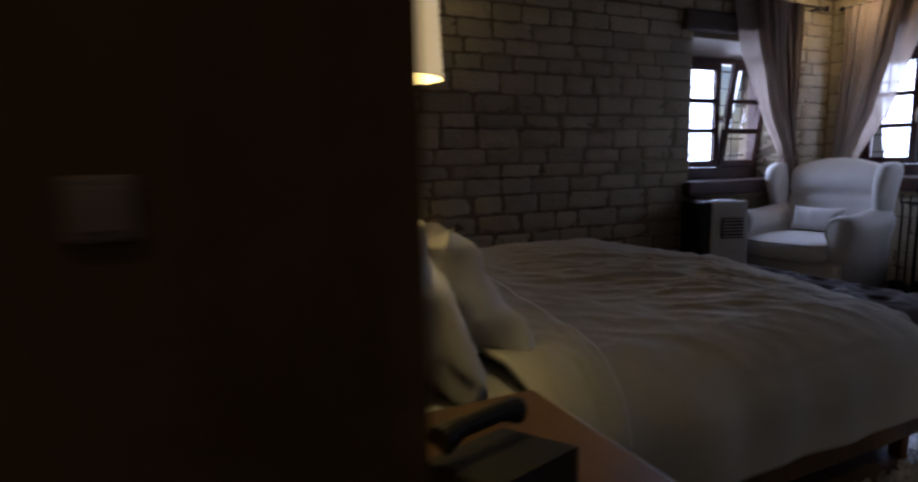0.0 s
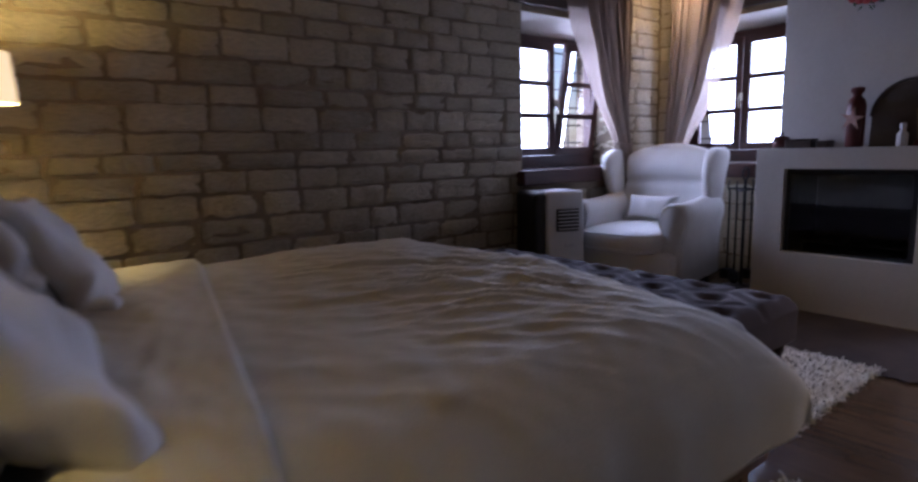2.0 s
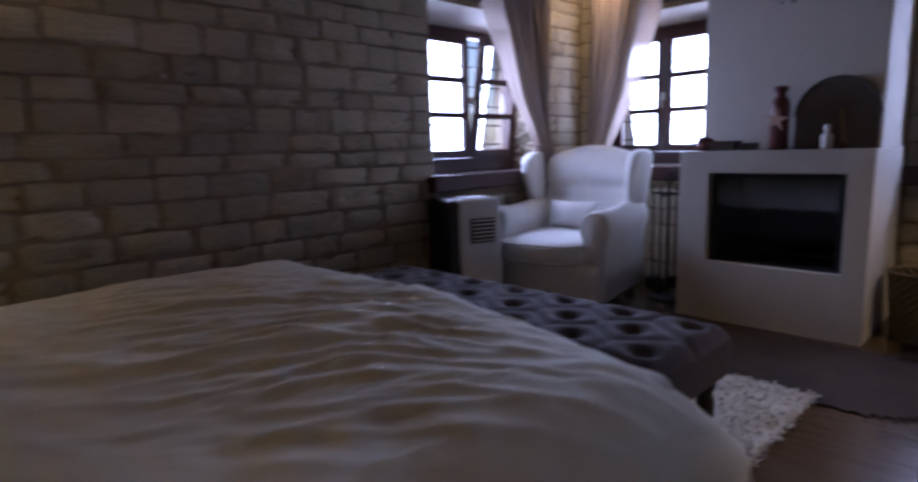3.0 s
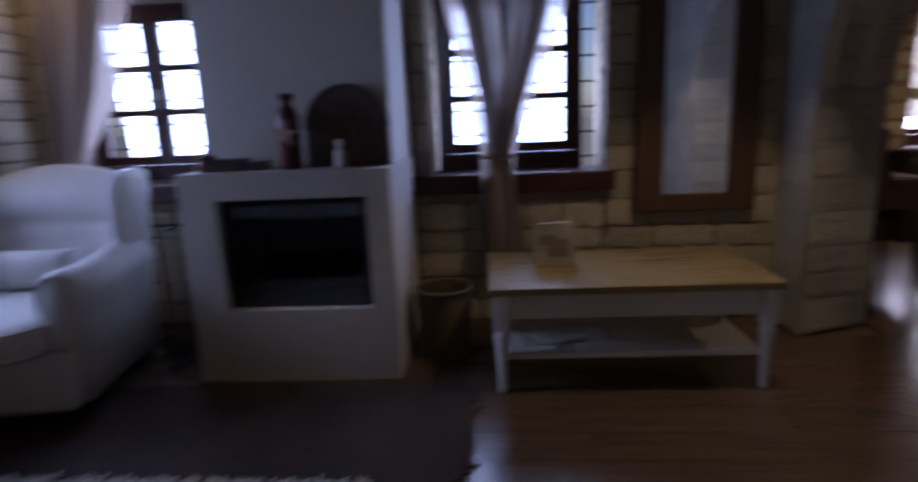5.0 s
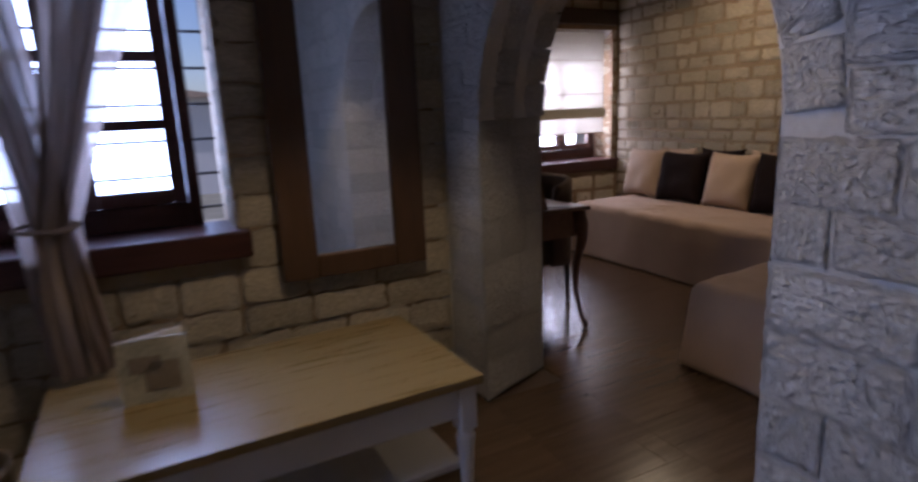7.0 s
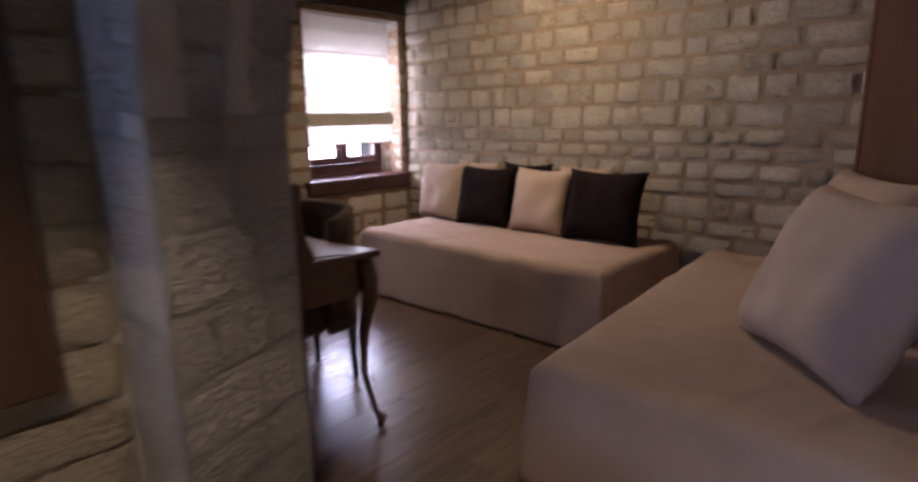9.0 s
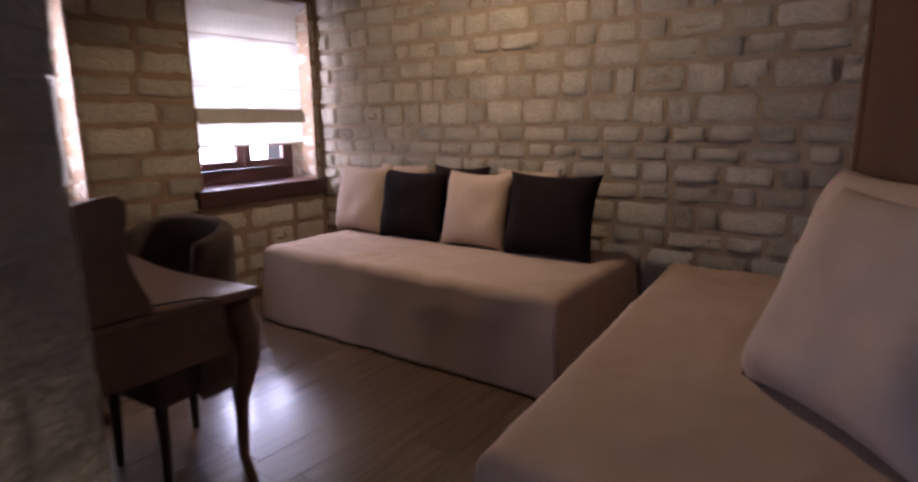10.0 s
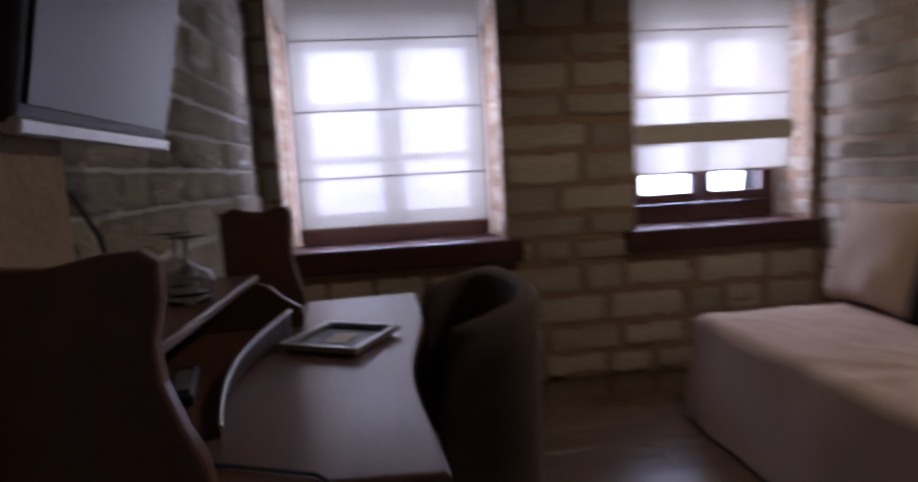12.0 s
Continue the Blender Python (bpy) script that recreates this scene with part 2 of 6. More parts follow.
VOILE = sheer("beige_voile", (0.50, 0.40, 0.34), 0.90, 0.45)
MORTAR_ARCH = surface("pale_mortar", (0.41, 0.39, 0.35), (0.57, 0.55, 0.50), scale=12, rough=0.95, bump=0.8, fine=60)
BLIND = sheer("ecru_blind", (0.64, 0.60, 0.49), 0.972, 0.15)
SHADE = glowing("lit_shade", (1.0, 0.76, 0.34), 1.2)
_n, _l = SHADE.node_tree.nodes, SHADE.node_tree.links
_co = _n.new("ShaderNodeTexCoord")
_weave = []
for _axis, _scale in (("Z", 42.0), ("X", 30.0)):
    _w = _n.new("ShaderNodeTexWave")
    _w.bands_direction, _w.inputs["Scale"].default_value, _w.inputs["Distortion"].default_value = _axis, _scale, 1.2
    _l.new(_co.outputs["Object"], _w.inputs["Vector"])
    _weave.append(_w)
_mul, _range = _n.new("ShaderNodeMath"), _n.new("ShaderNodeMapRange")
_mul.operation = "MAXIMUM"
_l.new(_weave[0].outputs["Fac"], _mul.inputs[0])
_l.new(_weave[1].outputs["Fac"], _mul.inputs[1])
_range.inputs["To Min"].default_value, _range.inputs["To Max"].default_value = 0.45, 1.0
_l.new(_mul.outputs[0], _range.inputs[0])
_l.new(_range.outputs[0], _n["Principled BSDF"].inputs["Emission Strength"])
BULB = glowing("lit_bulb", (1.0, 0.80, 0.45), 14.0)
SCREEN, _nt, _b = nodes_of("dark_screen")
_b.inputs["Base Color"].default_value, _b.inputs["Roughness"].default_value = (0.03, 0.03, 0.034, 1), 0.30
_b.inputs["Specular IOR Level"].default_value = 1.0
MIRROR, _nt, _b = nodes_of("mirror_silver")
_b.inputs["Base Color"].default_value, _b.inputs["Roughness"].default_value, _b.inputs["Metallic"].default_value = (0.86, 0.88, 0.87, 1), 0.015, 1.0
GLASS = clear_glass("clear_glass")

# ---- building helpers ----
def part(name, bm, material, parent=None, label="", smooth=False):
    me = bpy.data.meshes.new(name)
    bm.to_mesh(me)
    bm.free()
    if smooth:
        me.shade_smooth()
    me.materials.append(material)
    ob = new(name, me)
    if parent is not None:
        ob.parent = parent
    if label:
        ob["label"] = label
    return ob


def thing(name, label, category, group="", at=(0, 0, 0), turn=0.0):
    ob = new(name)
    ob.empty_display_size = 0.1
    ob.matrix_world = pose(*at, 0, 0, turn)
    return tagged(ob, label, category, group)


def structure(ob, label, category):
    return tagged(ob, label, category, kind="structure")


def box(bm, lo, hi, bevel=0.0, seg=2):
    m = Matrix.LocRotScale([(a + b) / 2 for a, b in zip(lo, hi)], None, [abs(b - a) for a, b in zip(lo, hi)])
    made = bmesh.ops.create_cube(bm, size=1.0, matrix=m)["verts"]
    if bevel:
        edges = list({e for v in made for e in v.link_edges})
        bmesh.ops.bevel(bm, geom=edges, offset=bevel, segments=seg, affect="EDGES", profile=0.5)
    return bm


def boxed(lo, hi, bevel=0.0, seg=2):
    return box(bmesh.new(), lo, hi, bevel, seg)


def tube(bm, points, radii, seg=10):
    """A round bar along points; radii one number or one for each."""
    pts = [Vector(p) for p in points]
    rad = radii if isinstance(radii, (list, tuple)) else [radii] * len(pts)
    rings = []
    for i, p in enumerate(pts):
        d = (pts[min(i + 1, len(pts) - 1)] - pts[max(i - 1, 0)]).normalized()
        a = d.orthogonal().normalized() if i == 0 else (rings_a - d * rings_a.dot(d)).normalized()
        rings_a = a
        b = d.cross(a)
        rings.append([bm.verts.new(p + rad[i] * (math.cos(2 * math.pi * k / seg) * a + math.sin(2 * math.pi * k / seg) * b)) for k in range(seg)])
    for r, s in zip(rings, rings[1:]):
        for k in range(seg):
            bm.faces.new((r[k], r[(k + 1) % seg], s[(k + 1) % seg], s[k]))
    bm.faces.new(rings[0][::-1])
    bm.faces.new(rings[-1])
    return bm


def lathe(bm, profile, seg=20, at=(0, 0, 0)):
    """profile: (radius, z) from the bottom up."""
    o = Vector(at)
    rings = [[bm.verts.new(o + Vector((r * math.cos(2 * math.pi * k / seg), r * math.sin(2 * math.pi * k / seg), z))) for k in range(seg)] for r, z in profile]
    for r, s in zip(rings, rings[1:]):
        for k in range(seg):
            bm.faces.new((r[k], r[(k + 1) % seg], s[(k + 1) % seg], s[k]))
    if profile[0][0] > 0.004:
        bm.faces.new(rings[0][::-1])
    if profile[-1][0] > 0.004:
        bm.faces.new(rings[-1])
    return bm


def prism(bm, outline, axis, a, b, bevel=0.0, seg=2):
    """The outline, in the two other axes, drawn out along axis from a to b."""
    def spot(u, v, w):
        return {"x": (w, u, v), "y": (u, w, v), "z": (u, v, w)}[axis]
    lo = [bm.verts.new(spot(u, v, a)) for u, v in outline]
    hi = [bm.verts.new(spot(u, v, b)) for u, v in outline]
    n = len(outline)
    faces = [bm.faces.new(lo), bm.faces.new(hi[::-1])]
    for k in range(n):
        faces.append(bm.faces.new((lo[(k + 1) % n], lo[k], hi[k], hi[(k + 1) % n])))
    bmesh.ops.recalc_face_normals(bm, faces=faces)
    if bevel:
        bmesh.ops.bevel(bm, geom=list({e for f in faces[:2] for e in f.edges}), offset=bevel, segments=seg, affect="EDGES", profile=0.5)
    return bm


def sheet(bm, nu, nv, spot, close=False):
    """A grid of nu x nv points from spot(u, v), with u and v from 0 to 1."""
    rows = [[bm.verts.new(spot(i / (nu - 1), j / (nv - 1))) for i in range(nu)] for j in range(nv)]
    for r, s in zip(rows, rows[1:]):
        for i in range(nu - 1):
            bm.faces.new((r[i], r[i + 1], s[i + 1], s[i]))
    return bm


def arc(cx, cy, r, a0, a1, n):
    return [(cx + r * math.cos(radians(a0 + (a1 - a0) * k / n)), cy + r * math.sin(radians(a0 + (a1 - a0) * k / n))) for k in range(n + 1)]


def wobble(p, scale, seed=0.0):
    return noise.noise(Vector(p) * scale + Vector((seed, seed * 1.7, -seed)))


def soften(bm, size, strength, seed=0.0):
    for v in bm.verts:
        v.co += Vector((wobble(v.co, size, seed), wobble(v.co, size, seed + 5), wobble(v.co, size, seed + 9))) * strength
    return bm


# Rough-faced blocks: a few meshes of unit size, shared by all pieces.
def block_mesh(seed, rough, sunk=0.45, tooled=False):
    """A block's face with a sunk, uneven rim and rounded corners; tooled ones carry gouges of the chisel."""
    rnd = random.Random(seed)
    bm = bmesh.new()
    if tooled:
        us, vs = [0.0, 0.05] + [0.05 + 0.90 * k / 13 for k in range(1, 13)] + [0.95, 1.0], [0.0, 0.09] + [0.09 + 0.82 * k / 7 for k in range(1, 7)] + [0.91, 1.0]
    else:
        us, vs = [0.0, 0.06, 0.22, 0.4, 0.6, 0.78, 0.94, 1.0], [0.0, 0.10, 0.36, 0.64, 0.90, 1.0]
    gouges = [(rnd.uniform(0, 1), rnd.uniform(0, 1), rnd.uniform(0.03, 0.06), rnd.uniform(0.07, 0.18), rnd.uniform(-0.36, 0.26), rnd.uniform(-0.5, 0.5)) for _ in range(24)]
    grid = []
    for j, v in enumerate(vs):
        row = []
        for i, u in enumerate(us):
            side, flat = i in (0, len(us) - 1), j in (0, len(vs) - 1)
            if side or flat:
                deep = -sunk
            elif tooled:
                deep = 0.12 + 0.25 * noise.noise(Vector((u * 5, v * 3, seed * 3.1)))
                for gu, gv, wu, wv, d, sl in gouges:
                    deep += d * math.exp(-((u - gu - sl * (v - gv)) / wu) ** 2 - ((v - gv) / wv) ** 2)
            else:
                deep = rnd.uniform(-rough, rough) + 0.35 * noise.noise(Vector((u * 2, v * 1.5, seed * 2.3)))
            du, dv = rnd.uniform(-0.018, 0.018), rnd.uniform(-0.045, 0.045)
            if side and flat and not tooled:
                du += 0.025 if u < 0.5 else -0.025
                dv += 0.05 if v < 0.5 else -0.05
            row.append(bm.verts.new((u - 0.5 + du * (0.4 if tooled else 1), deep, v - 0.5 + dv * (0.5 if tooled else 1))))
        grid.append(row)
    for r, t in zip(grid, grid[1:]):
        for i in range(len(us) - 1):
            bm.faces.new((r[i], r[i + 1], t[i + 1], t[i]))
    me = bpy.data.meshes.new("block")
    bmesh.ops.recalc_face_normals(bm, faces=bm.faces)
    if sum(f.normal.y for f in bm.faces) < 0:
        bmesh.ops.reverse_faces(bm, faces=bm.faces)
    bm.to_mesh(me)
    bm.free()
    me.shade_smooth()
    return me


BLOCKS = {}


def blocks_of(material, rough=0.28, sunk=0.45, tooled=False):
    if material.name not in BLOCKS:
        BLOCKS[material.name] = [block_mesh(k, rough, sunk, tooled) for k in range(22)]
        for me in BLOCKS[material.name]:
            me.materials.append(material)
    return BLOCKS[material.name]


def stones(parent, start, along, facing, length, z0, z1, holes=None, seed=1, material=STONE, tall=(0.105, 0.165), wide=(0.20, 0.40), joint=0.016, proud=0.022):
    """Courses of blocks on a wall's face. start: the face's corner on the floor plan; along and facing: unit directions;
    holes(z): stretches along the wall that stay open at that height."""
    rnd = random.Random(seed)
    meshes = blocks_of(material)
    ax, ay = along
    fx, fy = facing
    turn = math.atan2(-fx, fy)
    z = z0
    made = []
    while z < z1 - 0.03:
        h = min(rnd.uniform(*tall), z1 - z)
        if z1 - z - h < 0.05:
            h = z1 - z
        closed = sorted(holes(z + h / 2)) if holes else []
        free, u = [], 0.0
        for a, b in closed:
            if a - u > 0.03:
                free.append((u, a))
            u = max(u, b)
        if length - u > 0.03:
            free.append((u, length))
        for a, b in free:
            u = a
            while u < b - 0.01:
                w = rnd.uniform(*wide)
                if b - u - w < 0.12:
                    w = b - u
                c, zc = u + w / 2, z + h / 2 + rnd.uniform(-0.004, 0.004)
                p = proud * rnd.uniform(0.5, 1.2)
                made.append((c, zc, w - joint * rnd.uniform(0.7, 1.5), h - joint * rnd.uniform(0.7, 1.6), p))
                u += w
        z += h
    for c, zc, w, h, p in made:
        ob = new("stone_block", rnd.choice(meshes))
        ob.matrix_world = Matrix.LocRotScale((start[0] + ax * c, start[1] + ay * c, zc), Euler((0, rnd.uniform(-0.008, 0.008), turn)), (w, p * 1.6, h))
        ob.parent = parent

# ---- plan ----
NORTH, EAST, SOUTH = 3.40, 6.49, -0.95          # faces of the bedroom's walls
EAST2, SOUTH2, NORTH2, WEST2 = 8.90, -4.20, -1.25, 4.70  # faces of the sitting room's walls
ARCH_BACK, TOP, DEEP, FLUSH = -1.39, 2.45, 0.012, 0.0045
ARCH_L, ARCH_R, ARCH_R_BACK, SPRING = 4.82, 6.165, 6.335, 1.29
blocks_of(STONE_ARCH, 0.30, 0.30, True)


def ring(y):
    """Middle and radius of the arch, which widens towards the sitting room."""
    right = ARCH_R + (ARCH_R_BACK - ARCH_R) * (SOUTH - y) / (SOUTH - ARCH_BACK)
    return (ARCH_L + right) / 2, (right - ARCH_L) / 2


def core(name, boxes, label, material=MORTAR):
    bm = bmesh.new()
    for lo, hi in boxes:
        box(bm, lo, hi)
    return structure(part(name, bm, material), label, "wall")


# window openings: along the wall, from floor up; the head opens wider towards the room
W1A, W1B, W1Z0, W1Z1 = 4.80, 5.90, 0.90, 2.03
W2A, W2B = 2.26, 3.26
W3A, W3B, WZ0, WZ1 = 0.02, 1.02, 0.90, 2.06
W4A, W4B, VZ0, VZ1 = -2.45, -1.36, 0.78, 2.10
W5A, W5B = -4.14, -3.16
OUT = 0.45

wall_north = core("wall_north", [
    ((0.0, NORTH + DEEP, 0), (W1A, NORTH + OUT, TOP)),
    ((W1B, NORTH + DEEP, 0), (EAST + OUT, NORTH + OUT, TOP)),
    ((W1A, NORTH + DEEP, 0), (W1B, NORTH + OUT, W1Z0 - 0.02)),
    ((W1A, NORTH + DEEP, W1Z1), (W1B, NORTH + OUT, TOP))], "rough limestone block wall with brown mortar joints")
wall_east = core("wall_east", [
    ((EAST + DEEP, W2B, 0), (EAST + OUT, NORTH + DEEP, TOP)),
    ((EAST + DEEP, W3B, 0), (EAST + OUT, W2A, TOP)),
    ((EAST + DEEP, ARCH_BACK, 0), (EAST + OUT, W3A, TOP)),
    ((EAST + DEEP, W2A, 0), (EAST + OUT, W2B, WZ0 - 0.02)), ((EAST + DEEP, W3A, 0), (EAST + OUT, W3B, WZ0 - 0.02)),
    ((EAST + DEEP, W2A, WZ1), (EAST + OUT, W2B, TOP)), ((EAST + DEEP, W3A, WZ1), (EAST + OUT, W3B, TOP))], "limestone block wall with two deep windows", MORTAR_TAN)

bm = bmesh.new()
box(bm, (-0.3, ARCH_BACK + FLUSH, 0), (ARCH_L - FLUSH, SOUTH - FLUSH, SPRING))
prism(bm, [(ARCH_R + FLUSH, SOUTH - FLUSH), (ARCH_R_BACK + FLUSH, ARCH_BACK + FLUSH), (EAST + DEEP, ARCH_BACK + FLUSH), (EAST + DEEP, SOUTH - FLUSH)], "z", 0, SPRING)
loops = []
for y in (ARCH_BACK + FLUSH, SOUTH - FLUSH):
    mid, rad = ring(y)
    outline = [(-0.3, SPRING), (-0.3, TOP), (EAST + DEEP, TOP), (EAST + DEEP, SPRING)] + arc(mid, SPRING, rad + FLUSH, 0, 180, 24)
    loops.append([bm.verts.new((x, y, z)) for x, z in outline])
made = [bm.faces.new(loops[0]), bm.faces.new(loops[1][::-1])]
for k in range(len(loops[0])):
    n = (k + 1) % len(loops[0])
    made.append(bm.faces.new((loops[0][n], loops[0][k], loops[1][k], loops[1][n])))
bmesh.ops.recalc_face_normals(bm, faces=made)
wall_arch = structure(part("wall_arch", bm, MORTAR_ARCH), "limestone wall with a round arched opening between two rooms", "wall")

wall_desk = core("wall_desk", [((EAST + DEEP, NORTH2 + DEEP, 0), (EAST2 + OUT, -0.9, TOP))], "uneven limestone wall behind the desk", MORTAR_ARCH)
wall_east_sitting = core("wall_east_sitting", [
    ((EAST2 + DEEP, W4B, 0), (EAST2 + OUT, NORTH2 + DEEP, TOP)), ((EAST2 + DEEP, W5B, 0), (EAST2 + OUT, W4A, TOP)),
    ((EAST2 + DEEP, SOUTH2 - OUT, 0), (EAST2 + OUT, W5A, TOP)),
    ((EAST2 + DEEP, W4A, 0), (EAST2 + OUT, W4B, VZ0 - 0.02)), ((EAST2 + DEEP, W5A, 0), (EAST2 + OUT, W5B, VZ0 - 0.02)),
    ((EAST2 + DEEP, W4A, VZ1), (EAST2 + OUT, W4B, TOP)), ((EAST2 + DEEP, W5A, VZ1), (EAST2 + OUT, W5B, TOP))], "cream stone block wall with two windows", MORTAR_BROWN)
wall_south = core("wall_south", [((WEST2 - 0.3, SOUTH2 - OUT, 0), (EAST2 + DEEP, SOUTH2 - DEEP, TOP))], "cream limestone block wall behind the daybeds", MORTAR_TAN)
wall_west_sitting = core("wall_west_sitting", [((WEST2 - 0.3, SOUTH2 - DEEP, 0), (WEST2, ARCH_BACK + DEEP, TOP))], "plain plastered wall beside the daybed", PLASTER)
# out of view; dark panel colour chosen to cut light bounced into the bedroom
wall_west = core("wall_west", [((-0.3, SOUTH - DEEP, 0), (0.0, NORTH + OUT, TOP))], "unseen wall by the entrance, made dark to cut bounced light", PANEL_WOOD)

# partition behind the bed: stone, clad with a brown board from bedside height up
LEAN = -math.degrees(math.atan(0.13))
def WX(y):
    """The face of the partition, which stands a little askew."""
    return 1.205 + 0.13 * (y - 0.215)
wall_partition = structure(part("wall_partition", prism(bmesh.new(), [(0.86, 0.245), (WX(0.245) - 0.03, 0.245), (WX(NORTH) - 0.03, NORTH + DEEP), (0.86, NORTH + DEEP)], "z", 0, TOP), PLASTER), "partition wall behind the bed", "wall")
cladding = structure(part("wall_cladding", prism(bmesh.new(), [(0.84, 0.215), (WX(0.215), 0.215), (WX(NORTH) - 0.002, NORTH - 0.01), (0.84, NORTH - 0.01)], "z", 0.64, TOP, 0.006), PANEL_WOOD), "smooth brown wood cladding on the partition wall", "wall cladding")

floor_core = structure(part("floor", boxed((-0.3, SOUTH2 - OUT, -0.15), (EAST2 + OUT, NORTH + OUT, -0.012)), BEAM_WOOD), "dark walnut plank floor", "floor")
ceiling = structure(part("ceiling", boxed((-0.3, SOUTH2 - OUT, TOP), (EAST2 + OUT, NORTH + OUT, TOP + 0.15)), CEILING_WOOD), "stained board ceiling", "ceiling")

# ground and a pale house outside
ground = structure(part("ground", boxed((-300, -300, -1.2), (300, 300, -1.0)), GRASS), "pale dry ground outside the house", "ground")


def far_house(at, size, label):
    h = thing("house", label, "house", at=at)
    w, d, z = size
    part("wall", boxed((-w / 2, -d / 2, 0), (w / 2, d / 2, z)), FACADE, h)
    part("roof", prism(bmesh.new(), [(-d / 2 - 0.4, z), (d / 2 + 0.4, z), (0, z + 1.3)], "x", -w / 2 - 0.4, w / 2 + 0.4), CUSHION_BEIGE, h, "low tiled roof")


far_house((30, 6, -1.0), (9, 16, 3.2), "low pale rendered house across the yard")

# ---- windows ----
def pane_rows(u0, u1, z0, z1, rows, bar=0.042, stile=0.058):
    """Stiles, rails and glazing bars of one sash in its own plane, as boxes in (u, z)."""
    out = [(u0, u0 + stile, z0, z1), (u1 - stile, u1, z0, z1), (u0 + stile, u1 - stile, z0, z0 + stile), (u0 + stile, u1 - stile, z1 - stile, z1)]
    step = (z1 - z0 - 2 * stile) / rows
    for k in range(1, rows):
        c = z0 + stile + k * step
        out.append((u0 + stile, u1 - stile, c - bar / 2, c + bar / 2))
    return out, step


def window(name, wall, plane, a, b, z0, z1, label, rows=3, tilt=None, low_rail=0.10, handle=True):
    """wall 'n': in a wall that faces south, u is x; 'e': in a wall that faces west, u is y. plane: where the sashes stand."""
    w = thing(name, label, "window")
    tagged(w, kind="structure")

    def spot(u, d, z):
        return (u, plane + d, z) if wall == "n" else (plane + d, u, z)

    def slab(nm, u0, u1, d0, d1, za, zb, mat, parent, bev=0.005, lab=""):
        lo, hi = spot(u0, d0, za), spot(u1, d1, zb)
        return part(nm, boxed([min(x) for x in zip(lo, hi)], [max(x) for x in zip(lo, hi)], bev), mat, parent, lab)

    post = 0.05
    for nm, r in (("frame_side", (a, a + post, z0, z1)), ("frame_side", (b - post, b, z0, z1)), ("frame_head", (a + post, b - post, z1 - post, z1)), ("frame_foot", (a + post, b - post, z0, z0 + low_rail))):
        slab(nm, r[0], r[1], -0.03, 0.05, r[2], r[3], FRAME_WOOD, w)
    mid = (a + b) / 2
    for k, (s0, s1) in enumerate(((a + post + 0.003, mid - 0.003), (mid + 0.003, b - post - 0.003))):
        sash = thing("sash", "", "")
        for key in ("label", "category"):
            if key in sash:
                del sash[key]
        sash.parent = w
        bars, step = pane_rows(s0, s1, z0 + low_rail + 0.003, z1 - post - 0.003, rows)
        for n, r in enumerate(bars):
            slab("rail" if n > 1 else "stile", r[0], r[1], -0.055, -0.012, r[2], r[3], FRAME_WOOD, sash, 0.004)
        for n in range(rows):
            za = z0 + low_rail + 0.003 + 0.055 + n * step
            pane = slab("pane", s0 + 0.05, s1 - 0.05, -0.036, -0.031, za, za + step, GLASS, sash, 0.0)
            pane.visible_shadow = False
        if k == tilt:
            lo = z0 + low_rail
            hinge = Matrix.Translation(spot(mid, -0.03, lo))
            swing = Matrix.Rotation(radians(9), 4, "X") if wall == "n" else Matrix.Rotation(radians(-9), 4, "Y")
            sash.matrix_world = hinge @ swing @ hinge.inverted()
    if handle:
        bm = bmesh.new()
        box(bm, [min(x) for x in zip(spot(mid - 0.012, -0.075, (z0 + z1) / 2 - 0.03), spot(mid + 0.012, -0.057, (z0 + z1) / 2 + 0.03))], [max(x) for x in zip(spot(mid - 0.012, -0.075, (z0 + z1) / 2 - 0.03), spot(mid + 0.012, -0.057, (z0 + z1) / 2 + 0.03))], 0.003)
        tube(bm, [spot(mid, -0.07, (z0 + z1) / 2), spot(mid, -0.10, (z0 + z1) / 2), spot(mid - 0.01, -0.105, (z0 + z1) / 2 - 0.09)], 0.007, 8)
        part("window_handle", bm, NICKEL, w, "metal window handle")
    return w


def sill(name, lo, hi, label):
    return structure(part(name, boxed(lo, hi, 0.012, 3), FRAME_WOOD), label, "window sill")


def head(name, wall, face, plane, a, b, z_in, z_out, label):
    """The white splayed soffit over a window, from the frame up to the wall's face."""
    if wall == "n":
        bm = prism(bmesh.new(), [(face + 0.02, z_out), (plane + 0.02, z_in), (plane + 0.02, z_in + 0.04), (face + 0.02, z_out + 0.04)], "x", a, b)
    else:
        bm = prism(bmesh.new(), [(face + 0.02, z_out), (plane + 0.02, z_in), (plane + 0.02, z_in + 0.04), (face + 0.02, z_out + 0.04)], "y", a, b)
    return structure(part(name, bm, PLASTER), label, "window head")


